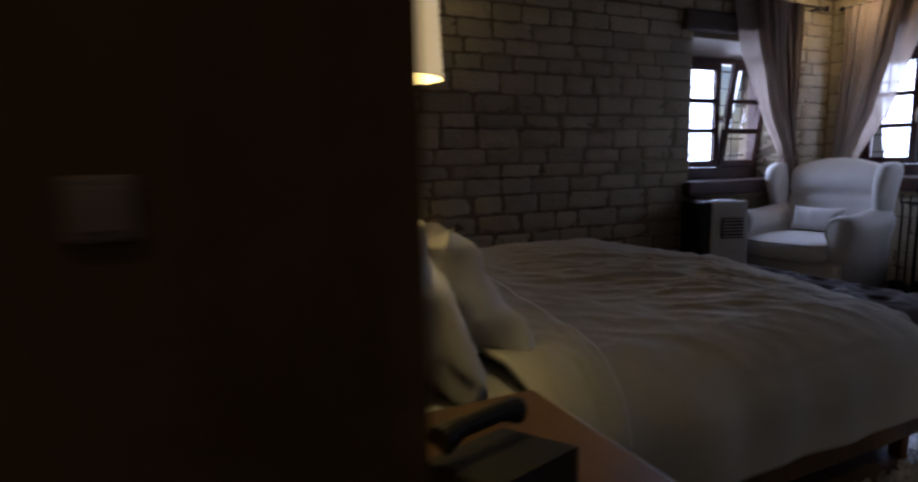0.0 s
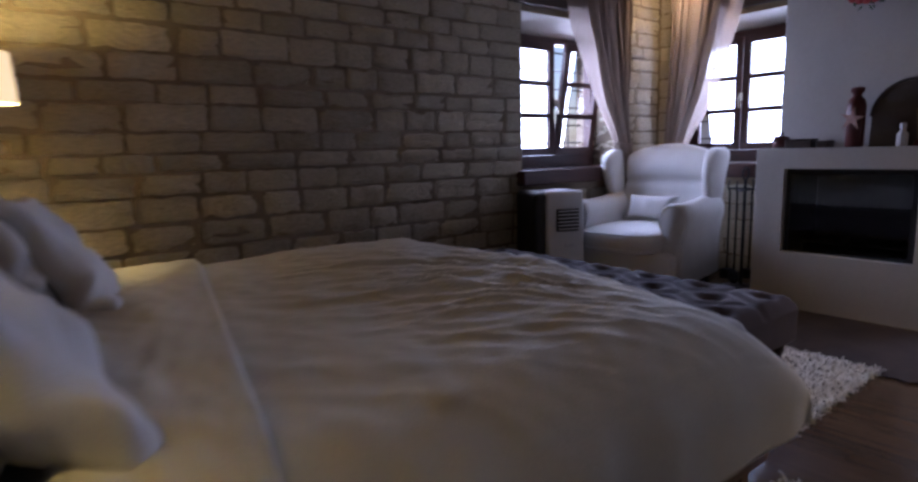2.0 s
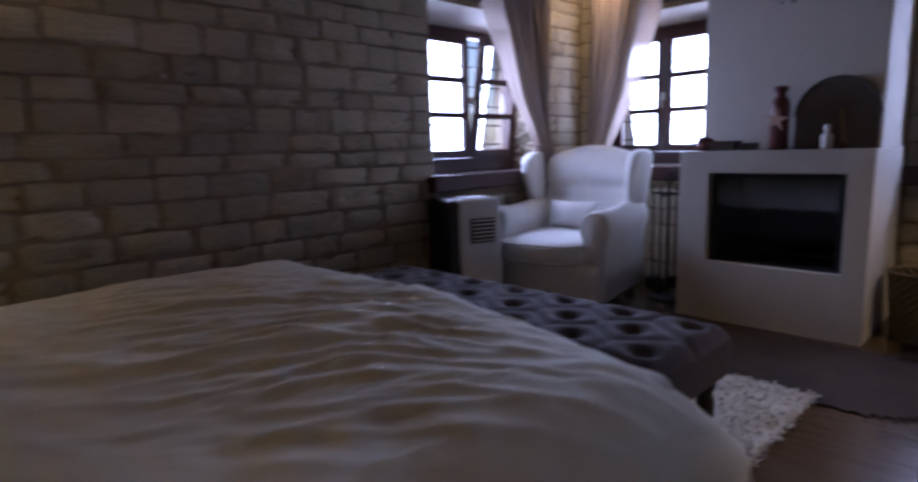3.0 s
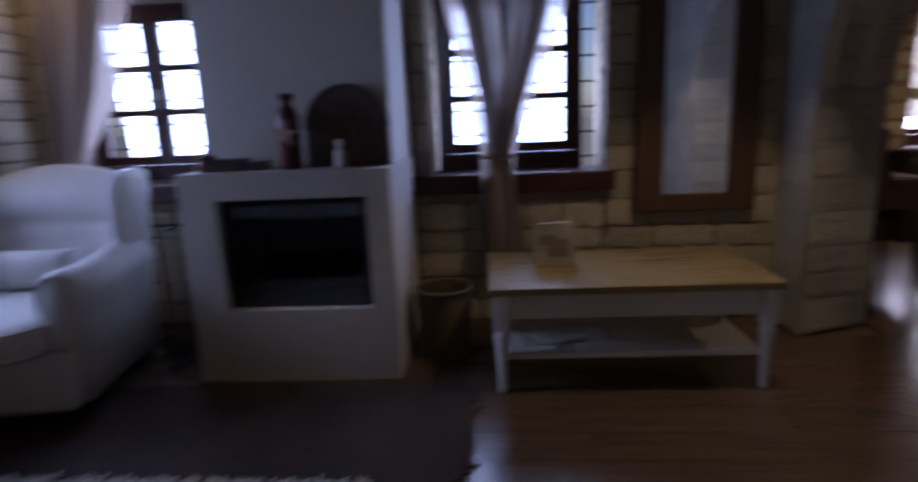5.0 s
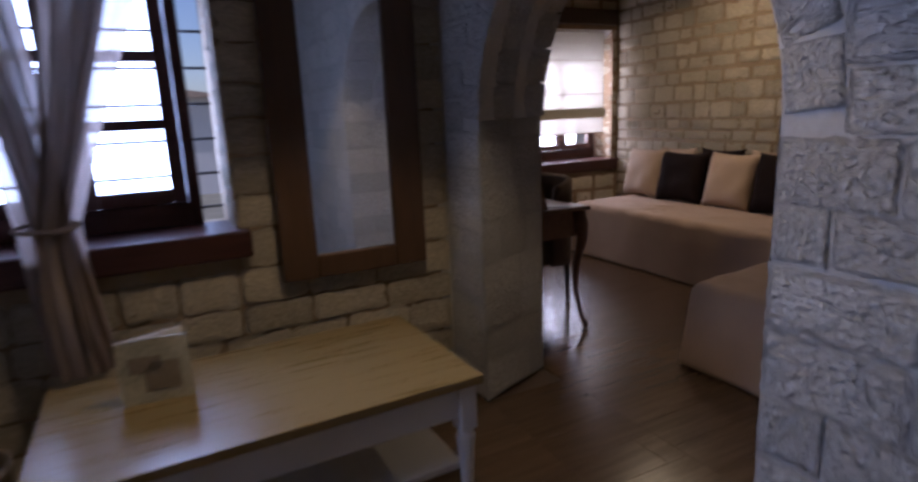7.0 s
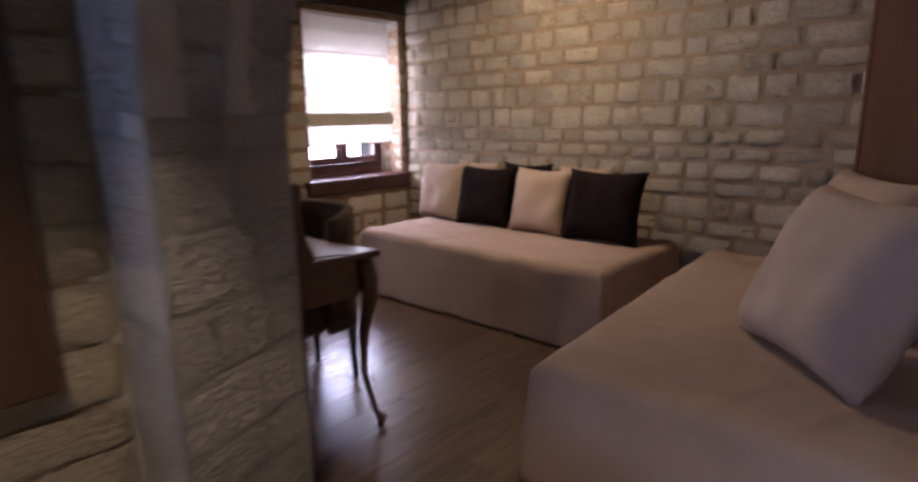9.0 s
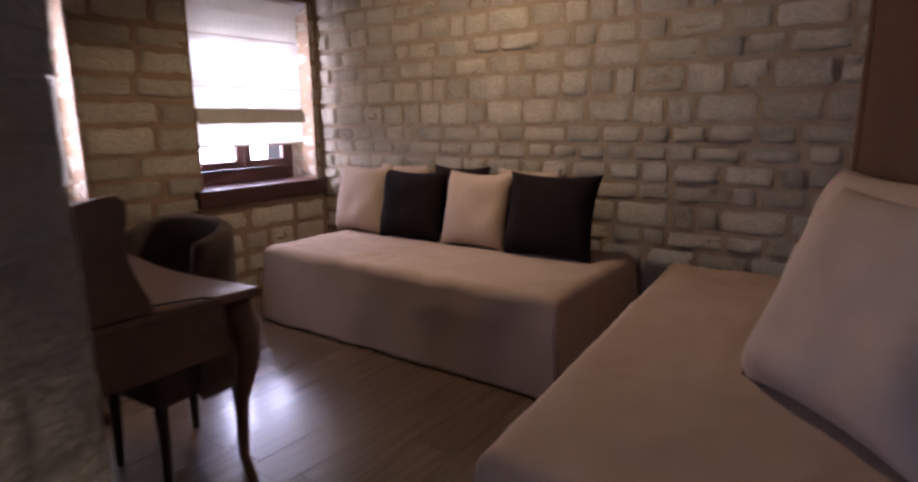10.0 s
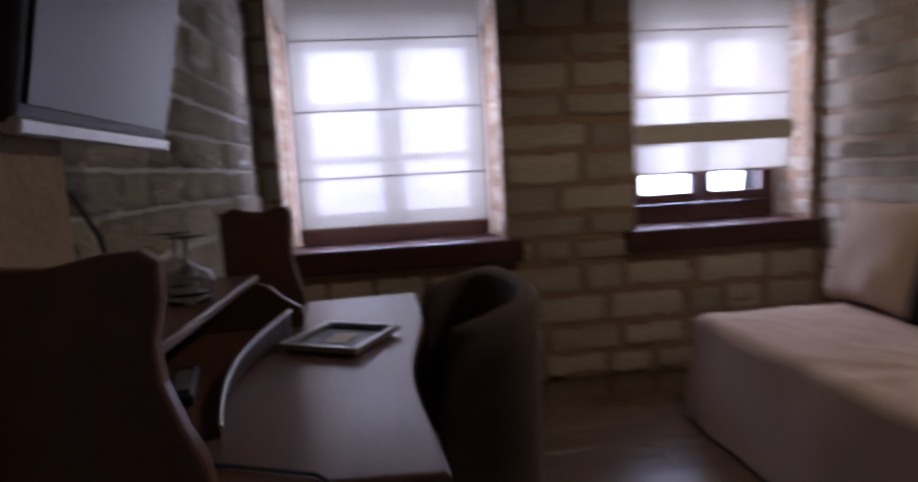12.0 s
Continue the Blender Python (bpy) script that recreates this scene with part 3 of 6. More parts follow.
window_1 = window("window_1", "n", 3.66, W1A + 0.04, W1B - 0.02, 0.90, 1.93, "dark red wooden window with one sash tilted open", tilt=1)
window_2 = window("window_2", "e", 6.77, W2A + 0.02, W2B - 0.02, 0.90, 1.98, "dark red wooden six-pane window in a corner")
window_3 = window("window_3", "e", 6.77, W3A + 0.10, W3B - 0.02, 0.90, 1.98, "dark red wooden window behind a tied curtain", low_rail=0.10)
window_4 = window("window_4", "e", 9.20, W4A + 0.02, W4B - 0.02, 0.78, 1.90, "dark wooden window behind a lowered blind beside the desk")
window_5 = window("window_5", "e", 9.20, W5A + 0.02, W5B - 0.02, 0.78, 1.90, "dark wooden window behind a half-raised blind")
sill("window_sill_north", (4.74, NORTH - 0.07, 0.785), (EAST - 0.01, NORTH + 0.30, 0.898), "thick dark red wooden window sill")
sill("window_sill_corner", (EAST - 0.07, 2.10, 0.785), (EAST + 0.30, NORTH - 0.075, 0.896), "thick dark red wooden window sill in the corner")
sill("window_sill_middle", (EAST - 0.06, -0.03, 0.785), (EAST + 0.30, 1.14, 0.898), "thick dark red wooden sill above the low table")
sill("window_sill_desk", (EAST2 - 0.05, W4A - 0.09, 0.66), (EAST2 + 0.32, W4B + 0.08, 0.777), "thick dark wooden sill beside the desk")
sill("window_sill_sofa", (EAST2 - 0.05, SOUTH2 + 0.01, 0.66), (EAST2 + 0.32, W5B + 0.07, 0.777), "thick dark wooden sill above the daybed")
head("window_head_north", "n", NORTH, 3.66, W1A, W1B, 1.93, W1Z1 - 0.002, "white plastered splayed soffit over a window")
head("window_head_corner", "e", EAST, 6.77, W2A, W2B, 1.98, WZ1 - 0.002, "white plastered splayed soffit over a window")
head("window_head_middle", "e", EAST, 6.77, W3A, W3B, 1.98, WZ1 - 0.002, "white plastered splayed soffit over a window")
head("window_head_desk", "e", EAST2, 9.20, W4A, W4B, 1.90, VZ1 - 0.002, "white plastered splayed soffit over a window")
head("window_head_sofa", "e", EAST2, 9.20, W5A, W5B, 1.90, VZ1 - 0.002, "white plastered splayed soffit over a window")


def lintel(name, lo, hi):
    return structure(part(name, soften(boxed(lo, hi, 0.012), 3.0, 0.006), BEAM_WOOD), "dark wooden lintel beam over a window", "lintel")


lintel("lintel_north", (W1A - 0.12, NORTH - 0.035, W1Z1 + 0.045), (W1B + 0.12, NORTH + 0.08, W1Z1 + 0.20))
lintel("lintel_corner", (EAST - 0.035, W2A - 0.10, WZ1 + 0.045), (EAST + 0.08, W2B + 0.02, WZ1 + 0.20))
lintel("lintel_middle", (EAST - 0.035, W3A - 0.12, WZ1 + 0.045), (EAST + 0.08, W3B + 0.03, WZ1 + 0.20))
lintel("lintel_desk", (EAST2 - 0.035, W4A - 0.12, VZ1 + 0.045), (EAST2 + 0.08, W4B + 0.06, VZ1 + 0.20))
lintel("lintel_sofa", (EAST2 - 0.035, SOUTH2 + 0.01, VZ1 + 0.045), (EAST2 + 0.08, W5B + 0.12, VZ1 + 0.20))


def grille(at_plane, wall, a, b, z0, z1):
    g = thing("window_grille", "thin iron bars outside a window", "grille", "window grilles")
    for k in range(8):
        z = z0 + 0.07 + (z1 - z0 - 0.1) * k / 7
        ends = [(a, at_plane, z), (b, at_plane, z)] if wall == "n" else [(at_plane, a, z), (at_plane, b, z)]
        part("bar", tube(bmesh.new(), ends, 0.0065, 6), IRON, g)
    for k in range(2):
        u = a + (b - a) * (0.15 + 0.7 * k)
        ends = [(u, at_plane, z0), (u, at_plane, z1)] if wall == "n" else [(at_plane, u, z0), (at_plane, u, z1)]
        part("post", tube(bmesh.new(), ends, 0.006, 6), IRON, g)


grille(3.80, "n", W1A, W1B, 0.88, W1Z1)
grille(6.90, "e", W2A, W2B, 0.88, WZ1)
grille(6.90, "e", W3A, W3B, 0.88, WZ1)

# ---- chimney breast and fireplace ----
chimney = structure(part("chimney_breast", boxed((5.90, 1.14, 0.97), (EAST + 0.005, 2.08, TOP), 0.012), PLASTER), "smooth white plastered chimney breast", "chimney")
fp = thing("fireplace", "white plastered fireplace with a dark open hearth", "fireplace", at=(5.69, 1.59, 0), turn=1.0)
FX0, FX1, FH = -0.03, 0.78, 1.015
part("cheek", boxed((FX0, 0.34, 0), (FX1, 0.515, FH), 0.003), PLASTER, fp)
part("cheek", boxed((FX0, -0.475, 0), (FX1, -0.36, FH), 0.003), PLASTER, fp)
part("lintel", boxed((FX0, -0.361, 0.89), (FX1, 0.341, FH), 0.0), PLASTER, fp)
part("plinth", boxed((FX0, -0.361, 0), (FX1, 0.341, 0.36), 0.0), PLASTER, fp)
for lo, hi, nm in (((0.50, -0.358, 0.362), (0.56, 0.338, 0.888), "hearth_back"), ((0.02, 0.331, 0.362), (0.498, 0.3385, 0.888), "hearth_side"), ((0.02, -0.3585, 0.362), (0.498, -0.351, 0.888), "hearth_side"), ((0.02, -0.35, 0.3615), (0.498, 0.330, 0.369), "hearth_floor"), ((0.02, -0.35, 0.881), (0.498, 0.330, 0.8885), "hearth_roof")):
    part(nm, boxed(lo, hi), SOOT, fp, "sooted black lining")
bm = bmesh.new()
for k in range(9):
    y = -0.28 + 0.07 * k
    tube(bm, [(0.14, y, 0.43), (0.40, y, 0.43)], 0.008, 6)
for x in (0.14, 0.40):
    tube(bm, [(x, -0.30, 0.42), (x, 0.30, 0.42)], 0.010, 6)
    for y in (-0.28, 0.28):
        tube(bm, [(x, y, 0.366), (x, y, 0.42)], 0.010, 6)
part("grate", bm, IRON, fp, "black iron fire grate")
part("glass_door_frame", box(box(boxed((0.0, -0.35, 0.372), (0.018, -0.325, 0.885)), (0.0, 0.308, 0.372), (0.018, 0.330, 0.885)), (0.0, -0.325, 0.86), (0.018, 0.308, 0.885)), IRON, fp, "black metal hearth frame")

door_pane = part("glass_door", boxed((0.006, -0.324, 0.374), (0.010, 0.307, 0.859)), GLASS, fp, "dark glass hearth door")
door_pane.visible_shadow = False

# built-in cupboard at the foot of the daybed
cup = thing("wall_cupboard", "plain brown wooden cupboard in the corner of the sitting room", "cupboard")
part("body", boxed((WEST2 + 0.002, SOUTH2 + 0.03, 0.52), (5.31, -3.62, 2.30), 0.004), CUPBOARD_WOOD, cup)
part("door", boxed((5.312, SOUTH2 + 0.035, 0.53), (5.33, -3.63, 2.29), 0.004), CUPBOARD_WOOD, cup)


# ---- ceiling spotlights ----
def ceiling_spot(at, aim, watts, label, cone=168):
    """Short stem from the ceiling, a turned housing and a warm lens; its light falls in a wide cone."""
    s = thing("ceiling_spotlight", label, "spotlight", "ceiling spotlights", at=at)
    part("rose", lathe(bmesh.new(), [(0.045, -0.018), (0.045, -0.002), (0.03, 0.0)], 20), IRON, s)
    part("stem", tube(bmesh.new(), [(0, 0, -0.055), (0, 0, -0.016)], 0.008, 8), IRON, s)
    face = look((at[0], at[1], at[2] - 0.09), aim)
    shell = lathe(bmesh.new(), [(0.036, -0.045), (0.038, -0.03), (0.03, 0.03), (0.012, 0.045)], 20)
    part("housing", shell, IRON, s, "dark metal housing", smooth=True).matrix_world = face
    part("lens", lathe(bmesh.new(), [(0.033, -0.049), (0.033, -0.0455)], 20), BULB, s, "lit warm lens").matrix_world = face
    ray = new("spot_light", bpy.data.lights.new("spot_light", "SPOT"))
    ray.data.energy, ray.data.color, ray.data.spot_size, ray.data.spot_blend, ray.data.shadow_soft_size = watts, (1.0, 0.76, 0.37), radians(cone), 0.35, 0.06
    ray.parent = s
    ray.matrix_world = face @ Matrix.Translation((0, 0, -0.055))


ceiling_spot((5.40, -0.42, TOP), (5.25, -0.25, 0.0), 56.0, "small lit spotlight over the low table", 100)
ceiling_spot((6.0, 2.92, TOP), (6.50, 3.42, 2.0), 13.0, "small lit spotlight in the stone corner")
# no lamp known here: added to brighten the end of the cladding
ceiling_spot((0.55, -0.45, TOP), (0.9, 0.2, 0.9), 4.0, "unseen dim spotlight added by the entrance")
ceiling_spot((7.15, -3.15, TOP), (7.10, -3.75, 0.0), 60.0, "small lit spotlight over the daybeds")

# ---- soft shapes ----
def cushion_mesh(w, h, t, seed=0, n=21, pinch=0.10, crumple=1.0):
    """A filled cushion standing on its lower edge in the x-z plane, y its thickness."""
    bm = bmesh.new()

    def spot(side):
        def at(u, v):
            a, b = 2 * u - 1, 2 * v - 1
            x, z = a * w / 2 * (1 - pinch * (1 - b * b) * a * a), b * h / 2 * (1 - pinch * (1 - a * a) * b * b)
            full = max(0.0, (1 - a ** 4)) ** 0.55 * max(0.0, (1 - b ** 4)) ** 0.55
            y = side * t / 2 * full
            y += crumple * (0.016 * wobble((x, z, seed), 7, seed) + 0.010 * (1 - abs(2 * wobble((x, z, seed), 5, seed + 3)))) * full
            if crumple > 1:
                edge = max(abs(a), abs(b))
                y += 0.030 * max(0.0, edge - 0.78) / 0.22 * math.sin(26 * (x - z) + 9 * wobble((x, z, 1), 4, seed))
            return (x, y, z + h / 2)
        return at
    sheet(bm, n, n, spot(1))
    sheet(bm, n, n, spot(-1))
    bmesh.ops.remove_doubles(bm, verts=bm.verts, dist=0.0008)
    bmesh.ops.recalc_face_normals(bm, faces=bm.faces)
    return bm


def cushion(label, material, at, w, h, t, lean, turn, group, roll=0.0, seed=0, name="cushion"):
    ob = part(name, cushion_mesh(w, h, t, seed, 41 if name == "pillow" else 21, 0.10, 2.6 if name == "pillow" else 1.0), material, smooth=True)
    ob.matrix_world = pose(*at, 0, 0, turn) @ pose(0, 0, 0, lean, 0, 0) @ pose(0, 0, 0, 0, roll, 0)
    return tagged(ob, label, "cushion" if name == "cushion" else "pillow", group)


def draped(bm, x0, x1, y0, y1, top, hem, r, n=60, m=60, fold=0.012, crease=0.006, seed=0, open_sides=("x0",)):
    """Cloth over a block: flat on top, rounded over the edges, hanging to the hem with soft folds."""
    lx, ly = x1 - x0, y1 - y0
    fall = top - hem

    def run(s, lo, hi, free_lo, free_hi):
        """Place and drop for the length s along the cloth."""
        q = math.pi / 2 * r
        if s < lo + r and free_lo:
            d = lo + r - s
            if d < q:
                a = d / r
                return lo + r - r * math.sin(a), r - r * math.cos(a)
            return lo, r + d - q
        if s > hi - r and free_hi:
            d = s - (hi - r)
            if d < q:
                a = d / r
                return hi - r + r * math.sin(a), r - r * math.cos(a)
            return hi, r + d - q
        return s, 0.0

    extra = fall - r + math.pi / 2 * r - r
    fx0, fx1, fy0, fy1 = ("x0" not in open_sides), ("x1" not in open_sides), ("y0" not in open_sides), ("y1" not in open_sides)

    def at(u, v):
        s = x0 - extra * fx0 + u * (lx + extra * (fx0 + fx1))
        t = y0 - extra * fy0 + v * (ly + extra * (fy0 + fy1))
        x, dx = run(s, x0, x1, fx0, fx1)
        y, dy = run(t, y0, y1, fy0, fy1)
        drop = max(dx, dy) + 0.35 * min(dx, dy)
        drop = min(drop, fall)
        z = top - drop
        k = min(1.0, drop / 0.15)
        side = 1 if (x > (x0 + x1) / 2) else -1
        if dx > dy:
            x += side * fold * k * (1 + 2.6 * wobble((t, 0.3 * z, 0), 4.2, seed)) * 0.8
        elif dy > 0:
            y += (1 if y > (y0 + y1) / 2 else -1) * fold * k * (1 + 2.6 * wobble((s, 0.3 * z, 0), 4.2, seed)) * 0.8
        z += crease * (wobble((s, t, seed), 5, seed) + 0.5 * wobble((s, t, seed), 14, seed + 3)) * (1 - 0.7 * k)
        return (x, y, z)
    sheet(bm, n, m, at)
    bmesh.ops.recalc_face_normals(bm, faces=bm.faces)
    return bm


# ---- bed ----
bed = thing("bed", "double bed with a cream duvet and carved wooden headboard", "bed")
HX = 1.264
head_at = pose(WX(0.99) + 0.002, 0.99, 0, 0, 0, LEAN)
def crown(y):
    """Height of the headboard's arched top."""
    c = (y - 1.985) / 1.02
    return 1.30 + 0.33 * math.exp(-(c * 1.55) ** 2) - 0.10 * c * c
bm = bmesh.new()
rows = []
for k in range(41):
    y, top = 1.97 * k / 40, crown(0.99 + 1.97 * k / 40)
    front = [(0.100 + 0.040 * math.sin(math.pi * min(1.0, q / 9)) ** 0.8, top * q / 10) for q in range(10)]
    front += [(0.095, top * 0.955), (0.08, top * 0.985), (0.05, top), (0.02, top * 0.985), (0.0, top * 0.95), (0.0, 0.0)]
    rows.append([bm.verts.new((x, y, z)) for x, z in front])
for r, t in zip(rows, rows[1:]):
    for q in range(len(r)):
        bm.faces.new((r[q], r[(q + 1) % len(r)], t[(q + 1) % len(r)], t[q]))
bm.faces.new(rows[0])
bm.faces.new(rows[-1][::-1])
bmesh.ops.recalc_face_normals(bm, faces=bm.faces)
part("headboard", bm, HEAD_WOOD, bed, "thick curved brown wooden headboard with an arched top").matrix_world = head_at
part("side_rail", boxed((HX + 0.16, 0.985, 0.12), (3.46, 1.025, 0.34), 0.008), HEAD_WOOD, bed)
part("side_rail", boxed((HX + 0.38, 2.88, 0.12), (3.46, 2.92, 0.34), 0.008), HEAD_WOOD, bed)
part("foot_rail", boxed((3.40, 1.027, 0.12), (3.44, 2.878, 0.34), 0.008), HEAD_WOOD, bed)
for x, y in ((3.39, 1.03), (3.39, 2.82), (1.45, 1.03), (1.68, 2.82)):
    part("leg", boxed((x, y, 0.0), (x + 0.05, y + 0.05, 0.14), 0.006), HEAD_WOOD, bed)
part("mattress", boxed((HX + 0.24, 1.03, 0.30), (3.42, 2.87, 0.555), 0.05, 4), PILLOW_LINEN, bed, smooth=True)

duvet = draped(bmesh.new(), 1.80, 3.53, 0.92, 2.98, 0.61, 0.25, 0.21, 210, 230, 0.016, 0.008, seed=2.0)
for v in duvet.verts:
    if v.co.z > 0.52:
        x, y = v.co.x, v.co.y
        bend = 0.16 * wobble((x, y, 5), 1.7, 1)
        w, q = x * 0.62 + y * 0.78 + bend, x * 0.78 - y * 0.62
        w2, q2 = x * 0.30 + y * 0.95 - bend, x * 0.95 - y * 0.30
        # tension lines of uneven length and spacing, thick over the foot, thin elsewhere
        zone = math.exp(-((x - 2.98) / 0.50) ** 2 - ((y - 1.85) / 0.75) ** 2)
        fine = max(0.0, 1 - 3.2 * abs(wobble((w * 13, q * 2.2, 0), 1.0, 4)))
        cross = max(0.0, 1 - 3.2 * abs(wobble((w2 * 10, q2 * 1.8, 3), 1.0, 9)))
        v.co.z += 0.017 * zone * fine ** 1.5 + 0.012 * zone * cross ** 1.5
        broad = max(0.0, 1 - 2.6 * abs(wobble((w * 3.2, q * 1.1, 6), 1.0, 2)))
        v.co.z += 0.010 * broad ** 2 * (0.4 + zone)
        v.co.z += 0.03 * math.exp(-((x - 2.9) / 0.5) ** 2 - ((y - 2.1) / 0.7) ** 2)
for v in duvet.verts:
    # the loose corner at the foot slumps
    slump = min(1.0, max(0.0, (v.co.x - 2.95) / 0.55)) ** 2 * min(1.0, max(0.0, (1.75 - v.co.y) / 0.75))
    v.co.z -= 0.11 * slump * min(1.0, max(0.0, v.co.z - 0.25) / 0.3)
duvet_ob = tagged(part("duvet", duvet, LINEN, smooth=True), "rumpled cream duvet hanging over the edges of the bed", "duvet")
duvet_ob.modifiers.new("thickness", "SOLIDIFY").thickness = 0.012
fold = draped(bmesh.new(), 1.76, 2.34, 0.905, 2.995, 0.642, 0.36, 0.21, 36, 120, 0.006, 0.010, seed=5.0, open_sides=("x0", "x1"))
for v in fold.verts:
    v.co.x -= 0.34 * max(0.0, 2.7 - v.co.y) / 1.75 * max(0.0, v.co.x - 1.76) / 0.58
fold_ob = tagged(part("sheet", fold, LINEN, smooth=True), "cream sheet folded back over the duvet", "sheet")
fold_ob.modifiers.new("thickness", "SOLIDIFY").thickness = 0.02

for y, dx, tilt, seed in ((1.37, 0.13, -20, 1), (2.44, 0.30, -20, 2)):
    cushion("crumpled white pillow leaning on the headboard", PILLOW_LINEN, (1.53 + dx, y, 0.565), 0.70, 0.46, 0.16, tilt, 90, "bed pillows", seed=seed, name="pillow")
for y, dx, tilt, seed in ((1.44, 0.11, -34, 3), (2.42, 0.26, -34, 4)):
    cushion("white frilled pillow leaning on another pillow", PILLOW_LINEN, (1.74 + dx, y, 0.585), 0.66, 0.44, 0.15, tilt, 90 + (8 if seed == 3 else -4), "bed pillows", roll=4, seed=seed, name="pillow")

# ---- bedside ----
ns = thing("nightstand", "chestnut wooden bedside table", "bedside table")
part("top", boxed((1.29, 0.46, 0.635), (1.70, 0.875, 0.66), 0.01, 3), NIGHT_WOOD, ns)
part("body", boxed((1.31, 0.48, 0.10), (1.66, 0.86, 0.634), 0.006), NIGHT_WOOD, ns)
drawer = part("drawer", boxed((1.661, 0.50, 0.40), (1.678, 0.84, 0.62), 0.004), NIGHT_WOOD, ns)
door = part("door", boxed((1.661, 0.50, 0.14), (1.678, 0.84, 0.39), 0.004), NIGHT_WOOD, ns)
for z, leaf in ((0.51, drawer), (0.27, door)):
    part("knob", lathe(bmesh.new(), [(0.006, 0), (0.008, 0.012), (0.014, 0.02), (0.010, 0.028), (0.0, 0.030)], 12), NICKEL, leaf, "round metal knob").matrix_world = pose(1.678, 0.67, z, 0, 90, 0)
for x in (1.32, 1.62):
    for y in (0.49, 0.82):
        part("foot", boxed((x, y, 0), (x + 0.035, y + 0.035, 0.10), 0.004), NIGHT_WOOD, ns)

remote = thing("remote_control", "black remote control on the bedside table", "remote control", at=(1.50, 0.775, 0.66), turn=12)
remote.scale = (0.8, 0.8, 0.8)
part("body", boxed((-0.10, -0.024, 0), (0.10, 0.024, 0.022), 0.007, 3), BLACK_PLASTIC, remote)
part("buttons", box(boxed((-0.07, -0.014, 0.022), (0.02, 0.014, 0.0245), 0.001), (0.04, -0.012, 0.022), (0.07, 0.012, 0.0245), 0.001), SCREEN, remote)
phone = thing("telephone", "black desk telephone on the bedside table", "telephone", at=(1.47, 0.60, 0.66), turn=15)
phone.scale = (0.85, 0.85, 0.85)
part("base", prism(bmesh.new(), [(-0.09, 0), (0.09, 0), (0.09, 0.035), (-0.09, 0.065)], "x", -0.10, 0.10, 0.008), BLACK_PLASTIC, phone)
part("handset", tube(bmesh.new(), [(-0.09, 0.05, 0.085), (-0.05, 0.05, 0.095), (0.05, 0.05, 0.095), (0.09, 0.05, 0.085)], [0.026, 0.018, 0.018, 0.026], 12), BLACK_PLASTIC, phone)
part("card", boxed((-0.06, -0.07, 0.0445), (0.02, -0.03, 0.0465)), PAPER, phone, "white dial card")


def wall_lamp(at, label, r=0.105, h=0.165, reach=0.215, watts=9.0):
    """Arm from a wall plate, elbow up, drum shade with a ribbed cloth."""
    l = thing("wall_lamp", label, "wall lamp", "bedside lamps", at=at, turn=LEAN)
    part("wall_plate", boxed((0.0, -0.028, -0.06), (0.014, 0.028, 0.03), 0.004), IRON, l, "dark wall plate")
    arm = [(0.012, 0, 0), (reach - 0.045, 0, 0.0), (reach - 0.015, 0, 0.012), (reach, 0, 0.045), (reach, 0, 0.125)]
    part("arm", tube(bmesh.new(), arm, 0.009, 10), NICKEL, l, "brushed metal swing arm", smooth=True)
    prof = []
    for k in range(25):
        z = 0.10 + h * k / 24
        prof.append((r - 0.008 * k / 24 + (0.0018 if k % 2 else 0.0), z))
    bm = bmesh.new()
    lathe(bm, [(r, z) for r, z in prof], 40, (reach, 0, 0))
    for f in [f for f in bm.faces if len(f.verts) > 4]:
        bm.faces.remove(f)
    ob = part("shade", bm, SHADE, l, "lit cream drum shade with fine ribs", smooth=True)
    part("bulb", lathe(bmesh.new(), [(0.0, 0.13), (0.018, 0.14), (0.03, 0.17), (0.026, 0.195), (0.0, 0.21)], 14, (reach, 0, 0)), BULB, ob, "lit warm bulb", smooth=True)
    glow = new("lamp_light", bpy.data.lights.new("lamp_light", "POINT"))
    glow.data.energy, glow.data.color, glow.data.shadow_soft_size = watts, (1.0, 0.80, 0.24), 0.04
    glow.parent = l
    glow.location = (reach, 0, 0.23)
    return l


wall_lamp((WX(0.95), 0.95, 1.172), "lit wall lamp on a swing arm beside the bed", 0.088, 0.165, 0.142, 10.0)
wall_lamp((WX(3.0), 3.0, 1.165), "lit wall lamp on a swing arm by the stone wall", 0.104, 0.18, 0.165, 25.0)
sw = thing("light_switch", "dull tan square light switch on dark cladding", "light switch")
part("plate", boxed((1.030, 0.209, 1.096), (1.059, 0.2148, 1.127), 0.002), SWITCH_PLASTIC, sw)
part("rocker", boxed((1.035, 0.2065, 1.101), (1.054, 0.209, 1.122), 0.001), SWITCH_PLASTIC, sw)

# ---- tufted bench ----
bench = thing("bench", "taupe velvet tufted bench with dark wooden legs at the bed's foot", "bench")
BX0, BX1, BY0, BY1, BZ = 3.60, 4.13, 1.19, 2.90, 0.475
buttons = []
for i in range(3):
    for j in range(13):
        x = BX0 + 0.10 + i * (BX1 - BX0 - 0.20) / 2
        y = BY0 + 0.09 + j * (BY1 - BY0 - 0.18) / 12
        if (i + j) % 2 == 0:
            buttons.append((x, y))


